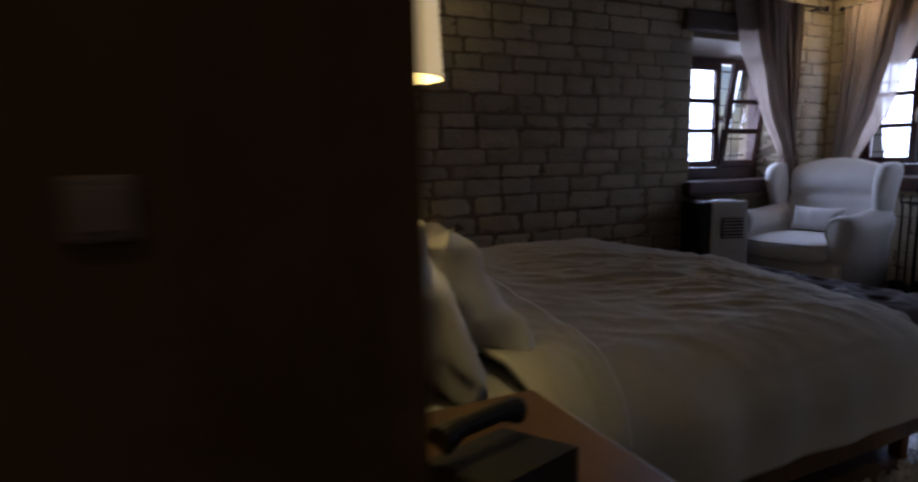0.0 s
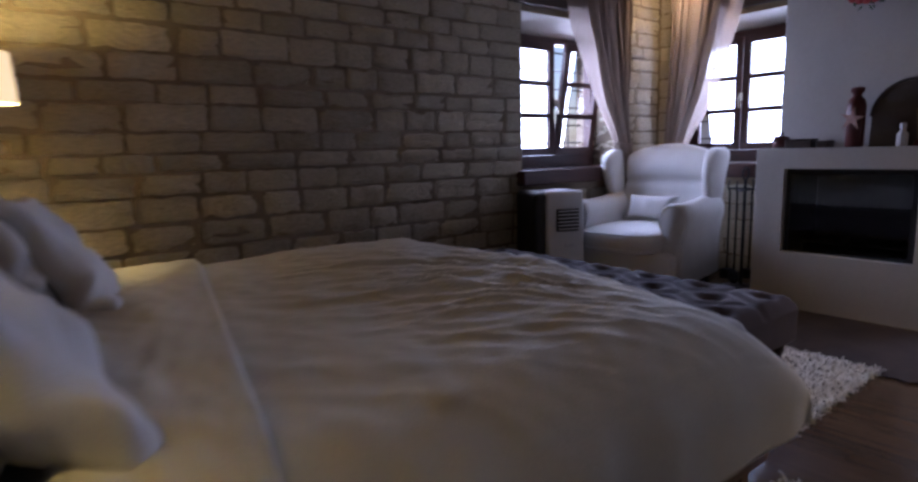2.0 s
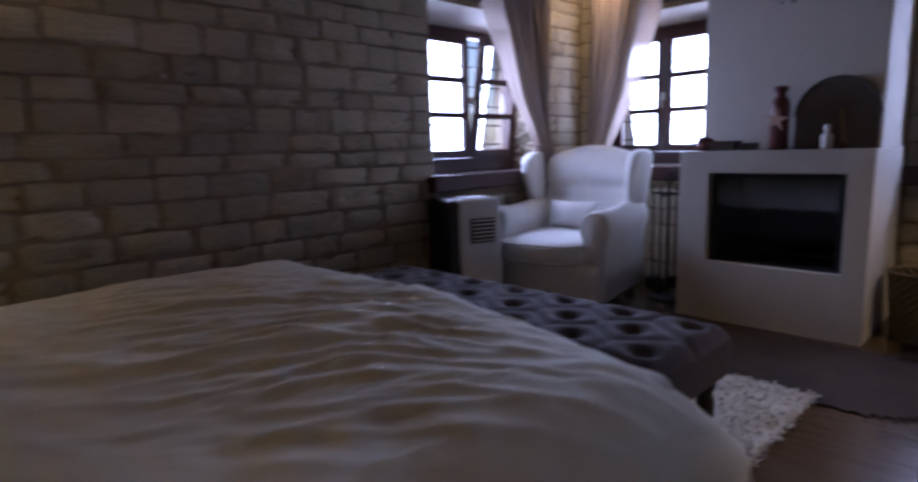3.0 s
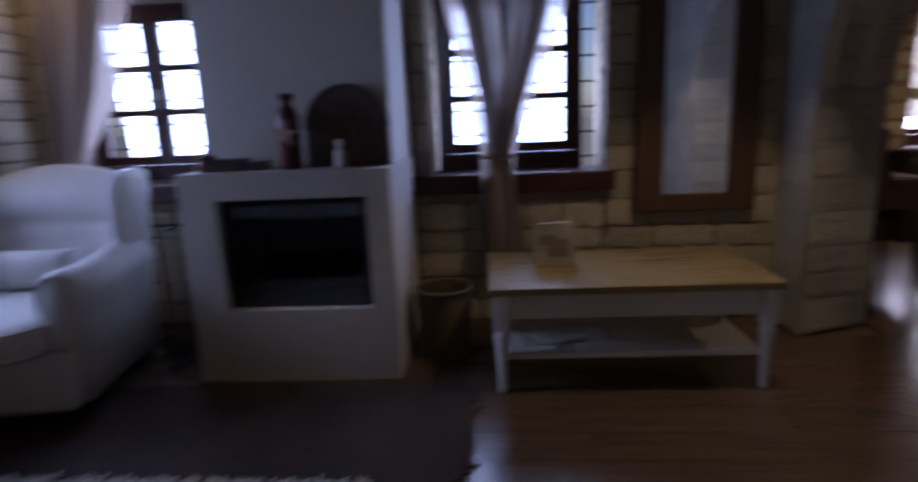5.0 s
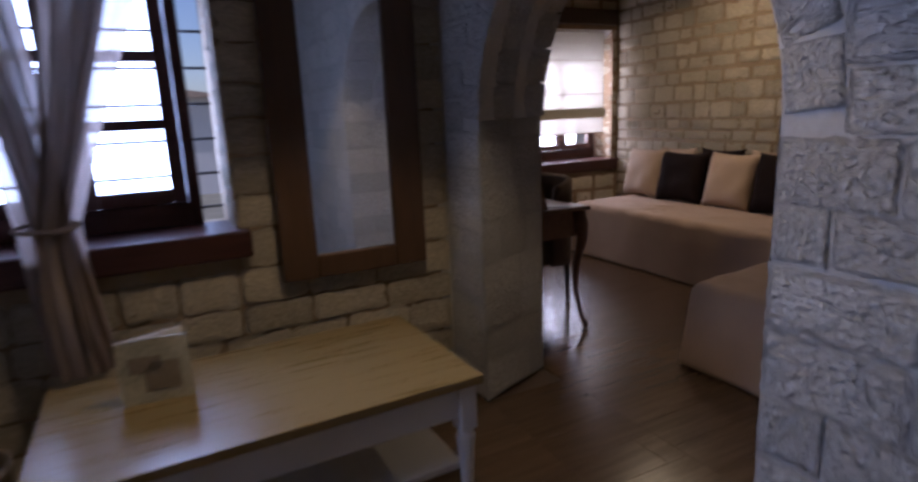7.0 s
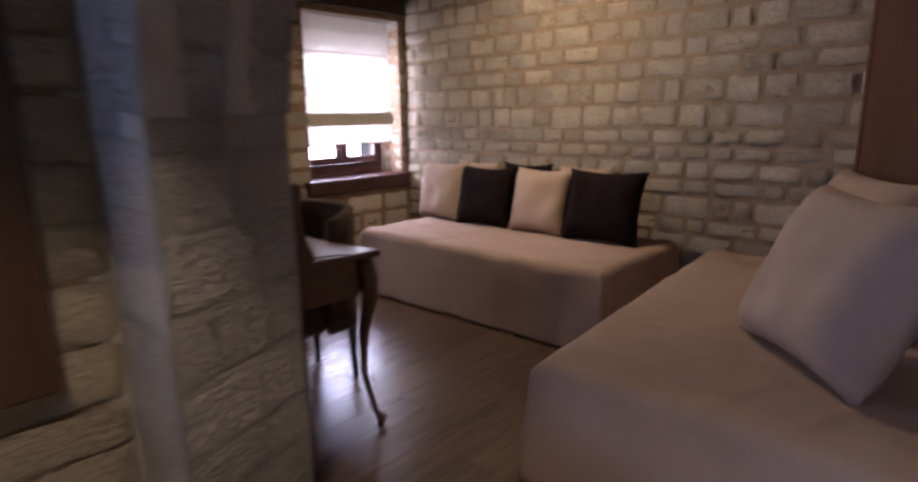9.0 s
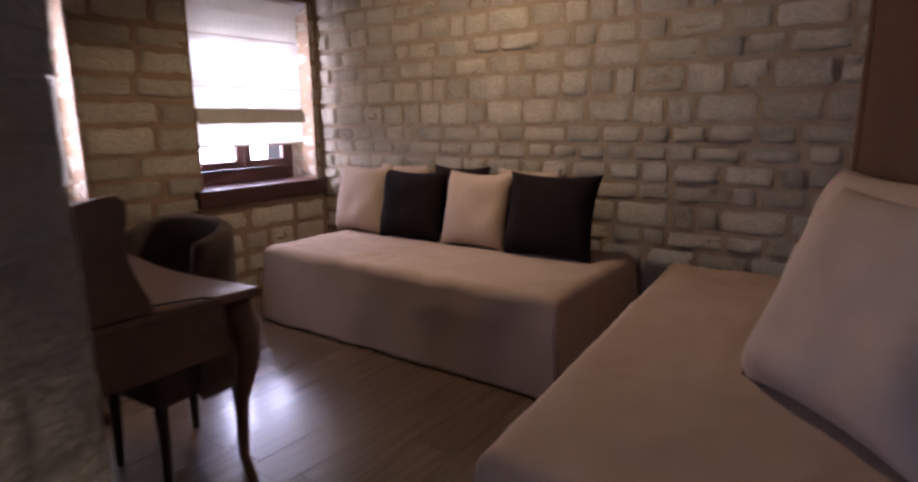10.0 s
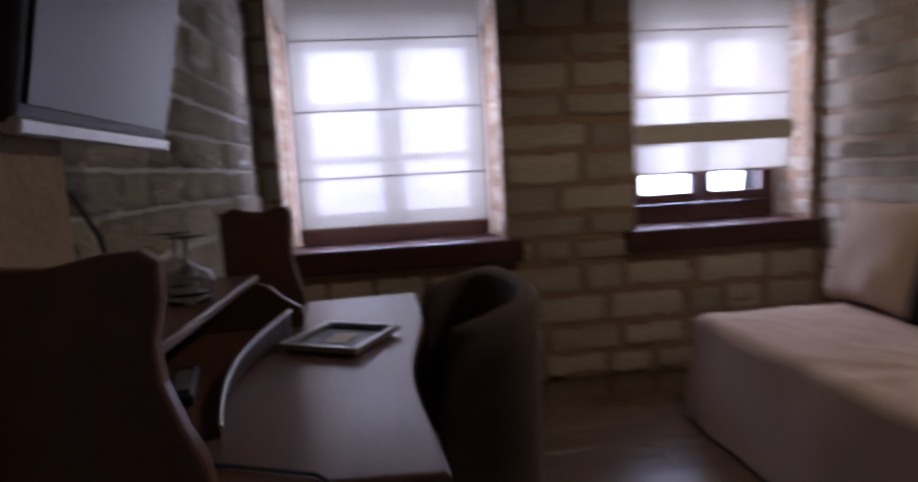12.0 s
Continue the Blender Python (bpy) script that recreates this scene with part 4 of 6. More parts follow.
def tuft(u, v):
    x, y = BX0 + u * (BX1 - BX0), BY0 + v * (BY1 - BY0)
    edge = min(x - BX0, BX1 - x, y - BY0, BY1 - y)
    z = BZ - 0.055 * (1 - min(1, edge / 0.06)) ** 2.2
    d1, d2 = sorted(math.hypot(x - a, y - b) for a, b in buttons)[:2]
    z -= 0.045 * math.exp(-(d1 / 0.036) ** 2)
    z -= 0.011 * math.exp(-((d2 - d1) / 0.03) ** 2)
    return (x, y, z)


bm = sheet(bmesh.new(), 40, 120, tuft)
top_ob = part("tufted_top", bm, VELVET, bench, smooth=True)
part("seat_side", boxed((BX0 + 0.002, BY0 + 0.002, 0.29), (BX1 - 0.002, BY1 - 0.002, 0.425), 0.012, 3), VELVET, bench)
for a, b in buttons:
    part("button", lathe(bmesh.new(), [(0.013, 0.0), (0.011, 0.006), (0.0, 0.009)], 10), VELVET, bench).location = (a, b, BZ - 0.052)
for x in (BX0 + 0.05, BX1 - 0.05):
    for y in (BY0 + 0.06, (BY0 + BY1) / 2, BY1 - 0.06):
        part("leg", lathe(bmesh.new(), [(0.014, 0.0), (0.02, 0.03), (0.017, 0.06), (0.028, 0.14), (0.03, 0.20), (0.022, 0.23), (0.032, 0.25), (0.032, 0.292)], 14, (x, y, 0)), CHAIR_WOOD, bench, "turned dark wooden leg", smooth=True)

# ---- rugs ----
def shag_rug(x0, x1, y0, y1, label, seed, group):
    rnd = random.Random(seed)
    rug = thing("shag_rug", label, "rug", group)
    part("backing", soften(boxed((x0 + 0.02, y0 + 0.02, 0.001), (x1 - 0.02, y1 - 0.02, 0.012)), 4, 0.0), SHAG, rug)
    verts, faces = [], []
    count = int((x1 - x0) * (y1 - y0) * 5200)
    for k in range(count):
        x, y = rnd.uniform(x0, x1), rnd.uniform(y0, y1)
        a, l, w = rnd.uniform(0, 2 * math.pi), rnd.uniform(0.018, 0.034), rnd.uniform(0.004, 0.007)
        dx, dy = math.cos(a), math.sin(a)
        bend = rnd.uniform(0.012, 0.03)
        base = len(verts)
        for f, h in ((0.0, 0.008), (0.5, l * 0.8), (1.0, l * rnd.uniform(0.5, 1.0))):
            px, py = x + dx * bend * f, y + dy * bend * f
            ww = w * (1 - 0.6 * f)
            verts += [(px - dy * ww, py + dx * ww, h), (px + dy * ww, py - dx * ww, h)]
        faces += [(base, base + 1, base + 3, base + 2), (base + 2, base + 3, base + 5, base + 4)]
    me = bpy.data.meshes.new("pile")
    me.from_pydata(verts, [], faces)
    me.shade_smooth()
    me.materials.append(SHAG)
    ob = new("pile", me)
    ob.parent = rug
    ob["label"] = "long ivory wool pile"
    ob["kind"] = "stuff"


shag_rug(3.85, 4.84, 1.09, 2.95, "ivory shag rug beyond the bed's foot", 21, "shag rugs")
shag_rug(2.05, 3.58, 0.42, 0.99, "ivory shag rug beside the bed", 22, "shag rugs")
rug = thing("hide_rug", "dark brown rug with a ragged edge before the fireplace", "rug")
outline = []
for k in range(90):
    a = 2 * math.pi * k / 90
    c, s = math.cos(a), math.sin(a)
    x = 5.18 + 0.42 * (abs(c) ** 0.35) * (1 if c > 0 else -1)
    y = 1.64 + 0.90 * (abs(s) ** 0.35) * (1 if s > 0 else -1)
    j = 0.035 * wobble((x, y, 0), 11, 3) + 0.02 * (1 if k % 2 else -1) * (1 if s < -0.4 else 0.2)
    outline.append((x + j * c, y + j * s))
part("pelt", prism(bmesh.new(), outline, "z", 0.001, 0.010), HIDE, rug)

# ---- armchair ----
def loft(bm, loops, caps=True):
    """Skin over closed loops of the same number of points."""
    rings = [[bm.verts.new(p) for p in l] for l in loops]
    for r, t in zip(rings, rings[1:]):
        for k in range(len(r)):
            bm.faces.new((r[k], r[(k + 1) % len(r)], t[(k + 1) % len(r)], t[k]))
    if caps:
        bm.faces.new(rings[0][::-1])
        bm.faces.new(rings[-1])
    bmesh.ops.recalc_face_normals(bm, faces=bm.faces)
    return bm


def oval(cx, cy, rx, ry, z, n=20, power=0.7):
    """A rounded rectangle's outline in plan."""
    out = []
    for k in range(n):
        c, q = math.cos(2 * math.pi * k / n), math.sin(2 * math.pi * k / n)
        out.append((cx + rx * abs(c) ** power * (1 if c > 0 else -1), cy + ry * abs(q) ** power * (1 if q > 0 else -1), z))
    return out


def armchair():
    c = thing("armchair", "cream upholstered wing armchair with rolled arms in the corner", "armchair", at=(5.58, 2.88, 0), turn=9)
    c.scale = (1.10, 1.10, 0.97)
    # its front looks along -x
    part("base", soften(boxed((-0.40, -0.365, 0.07), (0.36, 0.365, 0.34), 0.035, 4), 5, 0.006), CREAM_FABRIC, c, smooth=True)
    sc = loft(bmesh.new(), [oval(-0.115, 0, 0.355 - 0.05 * (1 - e), 0.285 - 0.03 * (1 - e), z, 32, 0.45) for z, e in ((0.325, 0.2), (0.345, 0.9), (0.40, 1.0), (0.455, 0.9), (0.478, 0.2), (0.490, -1.4), (0.497, -3.6))])
    seat = part("seat_cushion", soften(sc, 6, 0.008), CREAM_FABRIC, c, "plump seat cushion with piped edges", smooth=True)
    for z in (0.350, 0.462):
        part("piping", tube(bmesh.new(), oval(-0.115, 0, 0.355, 0.286, z, 32, 0.45) + oval(-0.115, 0, 0.355, 0.286, z, 32, 0.45)[:1], 0.006, 6), CREAM_FABRIC, seat, smooth=True)

    def back(u, v):
        """Front and rear of the back in one closed sheet; the top is arched and rolls over."""
        y = 0.29 * (2 * u - 1)
        top = 1.035 + 0.065 * (1 - (y / 0.29) ** 2)
        a = 2 * math.pi * v
        q = 0.5 - 0.5 * math.cos(a)
        z = 0.36 + (top - 0.36) * (q ** 0.8)
        mid = 0.27 + 0.13 * (z - 0.36) / 0.7
        thick = 0.075 * (1 - 0.55 * max(0.0, (z - 0.9) / 0.2) ** 2)
        puff = 0.03 * math.exp(-((z - 0.93) / 0.10) ** 2) - 0.02 * math.exp(-((z - 0.80) / 0.022) ** 2) + 0.015 * math.exp(-((z - 0.62) / 0.12) ** 2)
        sgn = 1 if math.sin(a) > 0 else -1
        x = mid + sgn * thick * min(1.0, abs(math.sin(a)) * 2.2) - (puff if sgn < 0 else 0)
        return (x + 0.006 * wobble((y, z, sgn), 9, 2), y, z)
    bm = sheet(bmesh.new(), 25, 73, back)
    bmesh.ops.remove_doubles(bm, verts=bm.verts, dist=0.001)
    bmesh.ops.recalc_face_normals(bm, faces=bm.faces)
    part("backrest", bm, CREAM_FABRIC, c, "arched backrest with a loose head cover", smooth=True)
    for d in (-1, 1):
        # the wing flares outward and curls forward at the top
        loops = []
        for z, front, rear, thick, out in ((0.58, 0.20, 0.42, 0.035, 0.325), (0.66, 0.165, 0.43, 0.042, 0.330), (0.76, 0.125, 0.44, 0.046, 0.337), (0.86, 0.095, 0.45, 0.050, 0.345), (0.94, 0.090, 0.46, 0.053, 0.352), (1.00, 0.105, 0.46, 0.054, 0.355), (1.04, 0.15, 0.45, 0.048, 0.352), (1.062, 0.21, 0.42, 0.030, 0.347)):
            loops.append([(x, y + 0.02 * (1 if x < (front + rear) / 2 else 0) * d, q) for x, y, q in oval((front + rear) / 2, out * d, (rear - front) / 2, thick, z, 24, 0.62)])
        part("wing", soften(loft(bmesh.new(), loops), 8, 0.005), CREAM_FABRIC, c, smooth=True)
        # arm: a straight cheek below a full roll, under one loose cover
        section = [(-0.062, 0.10), (-0.068, 0.40), (-0.078, 0.50), (-0.096, 0.55), (-0.098, 0.60), (-0.075, 0.655), (-0.03, 0.682), (0.02, 0.684), (0.07, 0.66), (0.10, 0.61), (0.104, 0.56), (0.088, 0.50), (0.075, 0.40), (0.068, 0.10)]
        loops = []
        for x, g, lift in ((-0.345, 0.90, -0.014), (-0.335, 0.97, -0.004), (-0.31, 1.0, 0.0), (-0.15, 1.0, -0.006), (0.05, 0.97, 0.004), (0.22, 0.92, 0.02), (0.33, 0.80, 0.02)):
            loops.append([(x, d * (0.335 + 0.9 * g * y), z + lift * (z - 0.1) / 0.5) for y, z in section])
        arm = part("arm", soften(loft(bmesh.new(), loops), 7, 0.007), CREAM_FABRIC, c, "rolled arm under a loose cover", smooth=True)
        part("arm_piping", tube(bmesh.new(), [(-0.346, d * (0.335 + 0.83 * y), z - 0.012 * (z - 0.1) / 0.5) for y, z in section], 0.006, 6), CREAM_FABRIC, arm, smooth=True)
    for x in (-0.33, 0.30):
        for y in (-0.30, 0.30):
            part("foot", boxed((x - 0.025, y - 0.025, 0.0), (x + 0.025, y + 0.025, 0.08), 0.004), CHAIR_WOOD, c)
    return c


armchair()
lumbar = cushion("small white lumbar cushion on the armchair", PILLOW_LINEN, (5.66, 2.89, 0.485), 0.42, 0.20, 0.12, 14, 93, "armchair cushion", seed=9)

# ---- portable air conditioner ----
ac = thing("portable_air_conditioner", "white and black portable air conditioner by the stone wall", "air conditioner", at=(4.87, 3.15, 0), turn=-20)
ac.scale = (0.88, 0.88, 1.03)
part("body", boxed((-0.25, -0.165, 0.03), (0.165, 0.23, 0.735), 0.035, 4), BLACK_PLASTIC, ac, "glossy black body")
fr = boxed((-0.165, -0.215, 0.04), (0.165, -0.165, 0.74), 0.022, 4)
for v in fr.verts:
    v.co.y += 0.05 * max(0.0, v.co.z - 0.55) / 0.2
panel = part("front_panel", fr, WHITE_PLASTIC, ac, "white front panel")
vent = part("vent_recess", boxed((-0.09, -0.219, 0.47), (0.10, -0.20, 0.62), 0.004), BLACK_PLASTIC, ac)
for k in range(6):
    part("slat", boxed((-0.085, -0.228, 0.482 + 0.024 * k), (0.095, -0.214, 0.490 + 0.024 * k), 0.002), WHITE_PLASTIC, vent)
part("control_panel", boxed((-0.10, -0.13, 0.736), (0.10, 0.02, 0.742), 0.002), SILVER, ac)
part("sticker", boxed((-0.02, -0.2165, 0.36), (0.06, -0.2135, 0.385)), SILVER, panel)
for x in (-0.12, 0.12):
    for y in (-0.12, 0.14):
        part("caster", tube(bmesh.new(), [(x - 0.012, y, 0.018), (x + 0.012, y, 0.018)], 0.018, 12), BLACK_PLASTIC, ac)

# ---- fire tools ----
ft = thing("fire_tool_stand", "black iron fire tool stand by the fireplace", "fire tools", at=(5.98, 2.33, 0))
part("base", lathe(bmesh.new(), [(0.13, 0.0), (0.13, 0.012), (0.05, 0.02), (0.012, 0.03)], 24), IRON, ft)
part("post", tube(bmesh.new(), [(0, 0, 0.02), (0, 0, 0.80)], 0.011, 10), IRON, ft)
part("handle_ring", tube(bmesh.new(), [(0.045 * math.cos(a * 0.5236), 0, 0.84 + 0.045 * math.sin(a * 0.5236)) for a in range(13)], 0.007, 8), IRON, ft)
part("crossbar", tube(bmesh.new(), [(-0.12, 0, 0.72), (0.12, 0, 0.72)], 0.008, 8), IRON, ft)
part("crossbar", tube(bmesh.new(), [(0, -0.12, 0.73), (0, 0.12, 0.73)], 0.008, 8), IRON, ft)
for k, (x, y) in enumerate(((-0.11, 0), (0.11, 0), (0, -0.11), (0, 0.11))):
    bm = tube(bmesh.new(), [(x, y, 0.10), (x, y, 0.70), (x * 1.15, y * 1.15, 0.74), (x * 1.05, y * 1.05, 0.79)], 0.007, 8)
    part("tool_rod", bm, IRON, ft)
    part("tool_head", boxed((x - 0.045, y - 0.035, 0.055), (x + 0.045, y + 0.035, 0.13), 0.01) if k % 2 else lathe(bmesh.new(), [(0.015, 0.05), (0.04, 0.08), (0.03, 0.13), (0.008, 0.15)], 12, (x, y, 0)), IRON, ft)

# ---- mantel things ----
MZ = 1.0155
vase = thing("vase", "tall dark red bottle vase on the mantel", "vase", at=(5.79, 1.60, MZ))
part("body", lathe(bmesh.new(), [(0.042, 0.0), (0.05, 0.01), (0.050, 0.24), (0.042, 0.275), (0.024, 0.295), (0.024, 0.31), (0.036, 0.325), (0.036, 0.345), (0.028, 0.348), (0.022, 0.335)], 28), CERAMIC_RED, vase, smooth=True)
star = []
for k in range(10):
    a = radians(90 + 36 * k + 8)
    r = 0.072 if k % 2 == 0 else 0.024
    star.append((r * math.cos(a), 0.165 + r * math.sin(a)))
bm = prism(bmesh.new(), star, "x", -0.062, -0.047, 0.004)
part("starfish", soften(bm, 20, 0.003), STAR_PINK, vase, "dried pink starfish tied to the vase")
bottle = thing("bottle", "small white bottle on the mantel", "bottle", at=(5.78, 1.36, MZ))
part("body", lathe(bmesh.new(), [(0.026, 0.0), (0.028, 0.006), (0.028, 0.07), (0.014, 0.085), (0.014, 0.10)], 20), CERAMIC_WHITE, bottle, smooth=True)
part("cap", lathe(bmesh.new(), [(0.017, 0.10), (0.017, 0.125), (0.014, 0.13)], 16), SILVER, bottle)
jar = thing("lidded_jar", "small dark red jar with a knob on the mantel", "jar", at=(5.80, 2.02, MZ))
jar.scale = (1.3, 1.3, 1.3)
part("body", lathe(bmesh.new(), [(0.032, 0), (0.04, 0.01), (0.04, 0.045), (0.034, 0.05)], 20), CERAMIC_RED, jar, smooth=True)
part("lid", lathe(bmesh.new(), [(0.038, 0.05), (0.03, 0.058), (0.008, 0.062), (0.009, 0.075), (0.0, 0.08)], 16), CERAMIC_RED, jar, smooth=True)
for k, (y, l, h) in enumerate(((1.90, 0.16, 0.045), (1.76, 0.07, 0.03))):
    tin = thing("tray_box", "flat dark wooden box on the mantel", "box", "mantel boxes", at=(5.80, y, MZ))
    part("body", boxed((-0.045, -l / 2, 0), (0.045, l / 2, h), 0.005), CHAIR_WOOD, tin)
    part("lid", boxed((-0.048, -l / 2 - 0.003, h), (0.048, l / 2 + 0.003, h + 0.012), 0.003), CHAIR_WOOD, tin)
# flat arched piece standing in for a soft dark patch on the chimney breast
plate = thing("arched_stand_in", "dull brown round-topped stand-in for a dark patch on the chimney breast", "tray", at=(5.852, 1.345, MZ))
arch = [(-0.20, 0.0), (0.20, 0.0), (0.20, 0.17)] + arc(0, 0.17, 0.20, 5, 175, 16) + [(-0.20, 0.17)]
rim = part("dish", prism(bmesh.new(), arch, "x", 0.0, 0.014, 0.006, 3), DULL_TAUPE, plate, smooth=False)
rim.matrix_world = pose(5.852, 1.345, MZ, 0, 4, 0)
part("rim", tube(bmesh.new(), [(-0.004, u, v + 0.008) for u, v in arch[2:]], 0.009, 8), DULL_TAUPE, plate, "dull raised rim").matrix_world = pose(5.852, 1.345, MZ, 0, 4, 0)
stick = thing("incense_stick", "thin pale stick in a holder on the mantel", "incense")
part("stick", tube(bmesh.new(), [(5.80, 1.29, MZ + 0.02), (5.82, 1.31, MZ + 0.21)], 0.004, 6), OAK, stick)
part("holder", lathe(bmesh.new(), [(0.022, 0), (0.024, 0.02), (0.014, 0.035)], 16, (5.80, 1.289, MZ)), CERAMIC_RED, stick)

# wreath high on the chimney breast
wreath = thing("wreath", "green wreath with red flowers on the chimney breast", "wreath", at=(5.885, 1.60, 2.03))
rnd = random.Random(3)
part("ring", tube(bmesh.new(), [(0, 0.17 * math.cos(a * math.pi / 12), 0.17 * math.sin(a * math.pi / 12)) for a in range(25)], 0.014, 8), BEAM_WOOD, wreath)
bm = bmesh.new()
for k in range(150):
    a = rnd.uniform(0, 2 * math.pi)
    o = Vector((rnd.uniform(-0.035, -0.005), 0.17 * math.cos(a) + rnd.uniform(-0.03, 0.03), 0.17 * math.sin(a) + rnd.uniform(-0.03, 0.03)))
    d = Vector((rnd.uniform(-0.7, 0), rnd.uniform(-1, 1), rnd.uniform(-1, 1))).normalized() * rnd.uniform(0.03, 0.055)
    s = d.orthogonal().normalized() * 0.010
    q = [bm.verts.new(o), bm.verts.new(o + d * 0.5 + s), bm.verts.new(o + d), bm.verts.new(o + d * 0.5 - s)]
    bm.faces.new(q)
part("leaves", bm, LEAF, wreath, "small green leaves")["kind"] = "stuff"
for k in range(7):
    a = radians(230 + 14 * k)
    bm = bmesh.new()
    bmesh.ops.create_icosphere(bm, subdivisions=2, radius=0.022)
    part("flower", soften(bm, 40, 0.007, k), BERRY, wreath).location = (-0.04, 0.17 * math.cos(a), 0.17 * math.sin(a))

# ---- basket ----
basket = thing("wicker_basket", "woven wicker waste basket beside the fireplace", "basket", at=(5.98, 0.93, 0))
bm = bmesh.new()
rows = 16
rings = []
for j in range(rows + 1):
    z = 0.36 * j / rows
    r0 = 0.115 + 0.03 * j / rows
    rings.append([bm.verts.new(((r0 + 0.006 * (1 if (k + j) % 2 else -1)) * math.cos(2 * math.pi * k / 36), (r0 + 0.006 * (1 if (k + j) % 2 else -1)) * math.sin(2 * math.pi * k / 36), z)) for k in range(36)])
for r, s in zip(rings, rings[1:]):
    for k in range(36):
        bm.faces.new((r[k], r[(k + 1) % 36], s[(k + 1) % 36], s[k]))
bm.faces.new(rings[0][::-1])
body = part("body", bm, WICKER, basket)
body.modifiers.new("thickness", "SOLIDIFY").thickness = 0.008
part("rim", tube(bmesh.new(), [(0.147 * math.cos(a * math.pi / 18), 0.147 * math.sin(a * math.pi / 18), 0.362) for a in range(37)], 0.011, 8), WICKER, basket)

# ---- coffee table ----
ct = thing("coffee_table", "low white wooden table with an oak top", "coffee table", at=(5.85, 0.062, 0), turn=1.5)
TX, TY = 0.35, 0.625
boards = 6
for k in range(boards):
    a, b = -TX + 2 * TX * k / boards, -TX + 2 * TX * (k + 1) / boards
    part("top_board", boxed((a + 0.0002, -TY, 0.462), (b - 0.0002, TY, 0.492), 0.0008), OAK, ct)
part("apron", boxed((-0.315, -0.56, 0.345), (-0.295, 0.56, 0.4615), 0.003), WHITE_PAINT, ct)
part("apron", boxed((0.295, -0.56, 0.36), (0.315, 0.56, 0.4615), 0.003), WHITE_PAINT, ct)
part("apron", boxed((-0.29, 0.57, 0.36), (0.29, 0.59, 0.4615), 0.003), WHITE_PAINT, ct)
part("apron", boxed((-0.29, -0.59, 0.36), (0.29, -0.57, 0.4615), 0.003), WHITE_PAINT, ct)
for x in (-0.30, 0.30):
    for y in (-0.575, 0.575):
        bm = boxed((x - 0.032, y - 0.032, 0.30), (x + 0.032, y + 0.032, 0.461), 0.005)
        tube(bm, [(x, y, 0.0), (x, y, 0.02), (x, y, 0.05), (x, y, 0.24), (x, y, 0.27), (x, y, 0.285), (x, y, 0.302)], [0.016, 0.02, 0.018, 0.03, 0.034, 0.026, 0.03], 14)
        part("leg", bm, WHITE_PAINT, ct)
part("shelf", boxed((-0.30, -0.56, 0.15), (0.30, 0.56, 0.175), 0.005), WHITE_PAINT, ct)
for k, (y, x, w, l, tz, tr) in enumerate(((0.33, -0.10, 0.21, 0.30, 0.004, 10), (0.18, -0.06, 0.20, 0.28, 0.004, -12), (0.30, -0.14, 0.15, 0.21, 0.006, 25))):
    m = thing("magazine", "magazine lying on the table's lower shelf", "magazine", "magazines", at=(5.85 + x, 0.062 + y, 0.1755 + 0.0065 * k), turn=tr)
    part("pages", boxed((-w / 2, -l / 2, 0), (w / 2, l / 2, tz)), PAPER, m)
    part("cover", boxed((-w / 2, -l / 2, tz), (w / 2, l / 2, tz + 0.001)), PAPER_PRINT if k != 1 else PAPER, m)

card = thing("menu_card", "folded printed card standing on the low table", "card", at=(5.86, 0.30, 0.4925), turn=0)
part("front_leaf", boxed((-0.002, -0.10, 0), (0.002, 0.10, 0.205)), PAPER_PRINT, card, "printed front leaf").matrix_world = pose(5.90, 0.365, 0.4925, 0, 0, -6)
part("back_leaf", boxed((-0.002, -0.10, 0), (0.002, 0.10, 0.205)), PAPER, card, "white back leaf").matrix_world = pose(5.944, 0.370, 0.4925, 0, 0, 20)
bm = bmesh.new()
box(bm, (-0.0035, -0.07, 0.04), (-0.0022, 0.03, 0.13))
box(bm, (-0.0035, -0.02, 0.10), (-0.0024, 0.07, 0.15))
part("picture", bm, DARK_PRINT, card, "dark printed picture").matrix_world = pose(5.90, 0.365, 0.4925, 0, 0, -6)

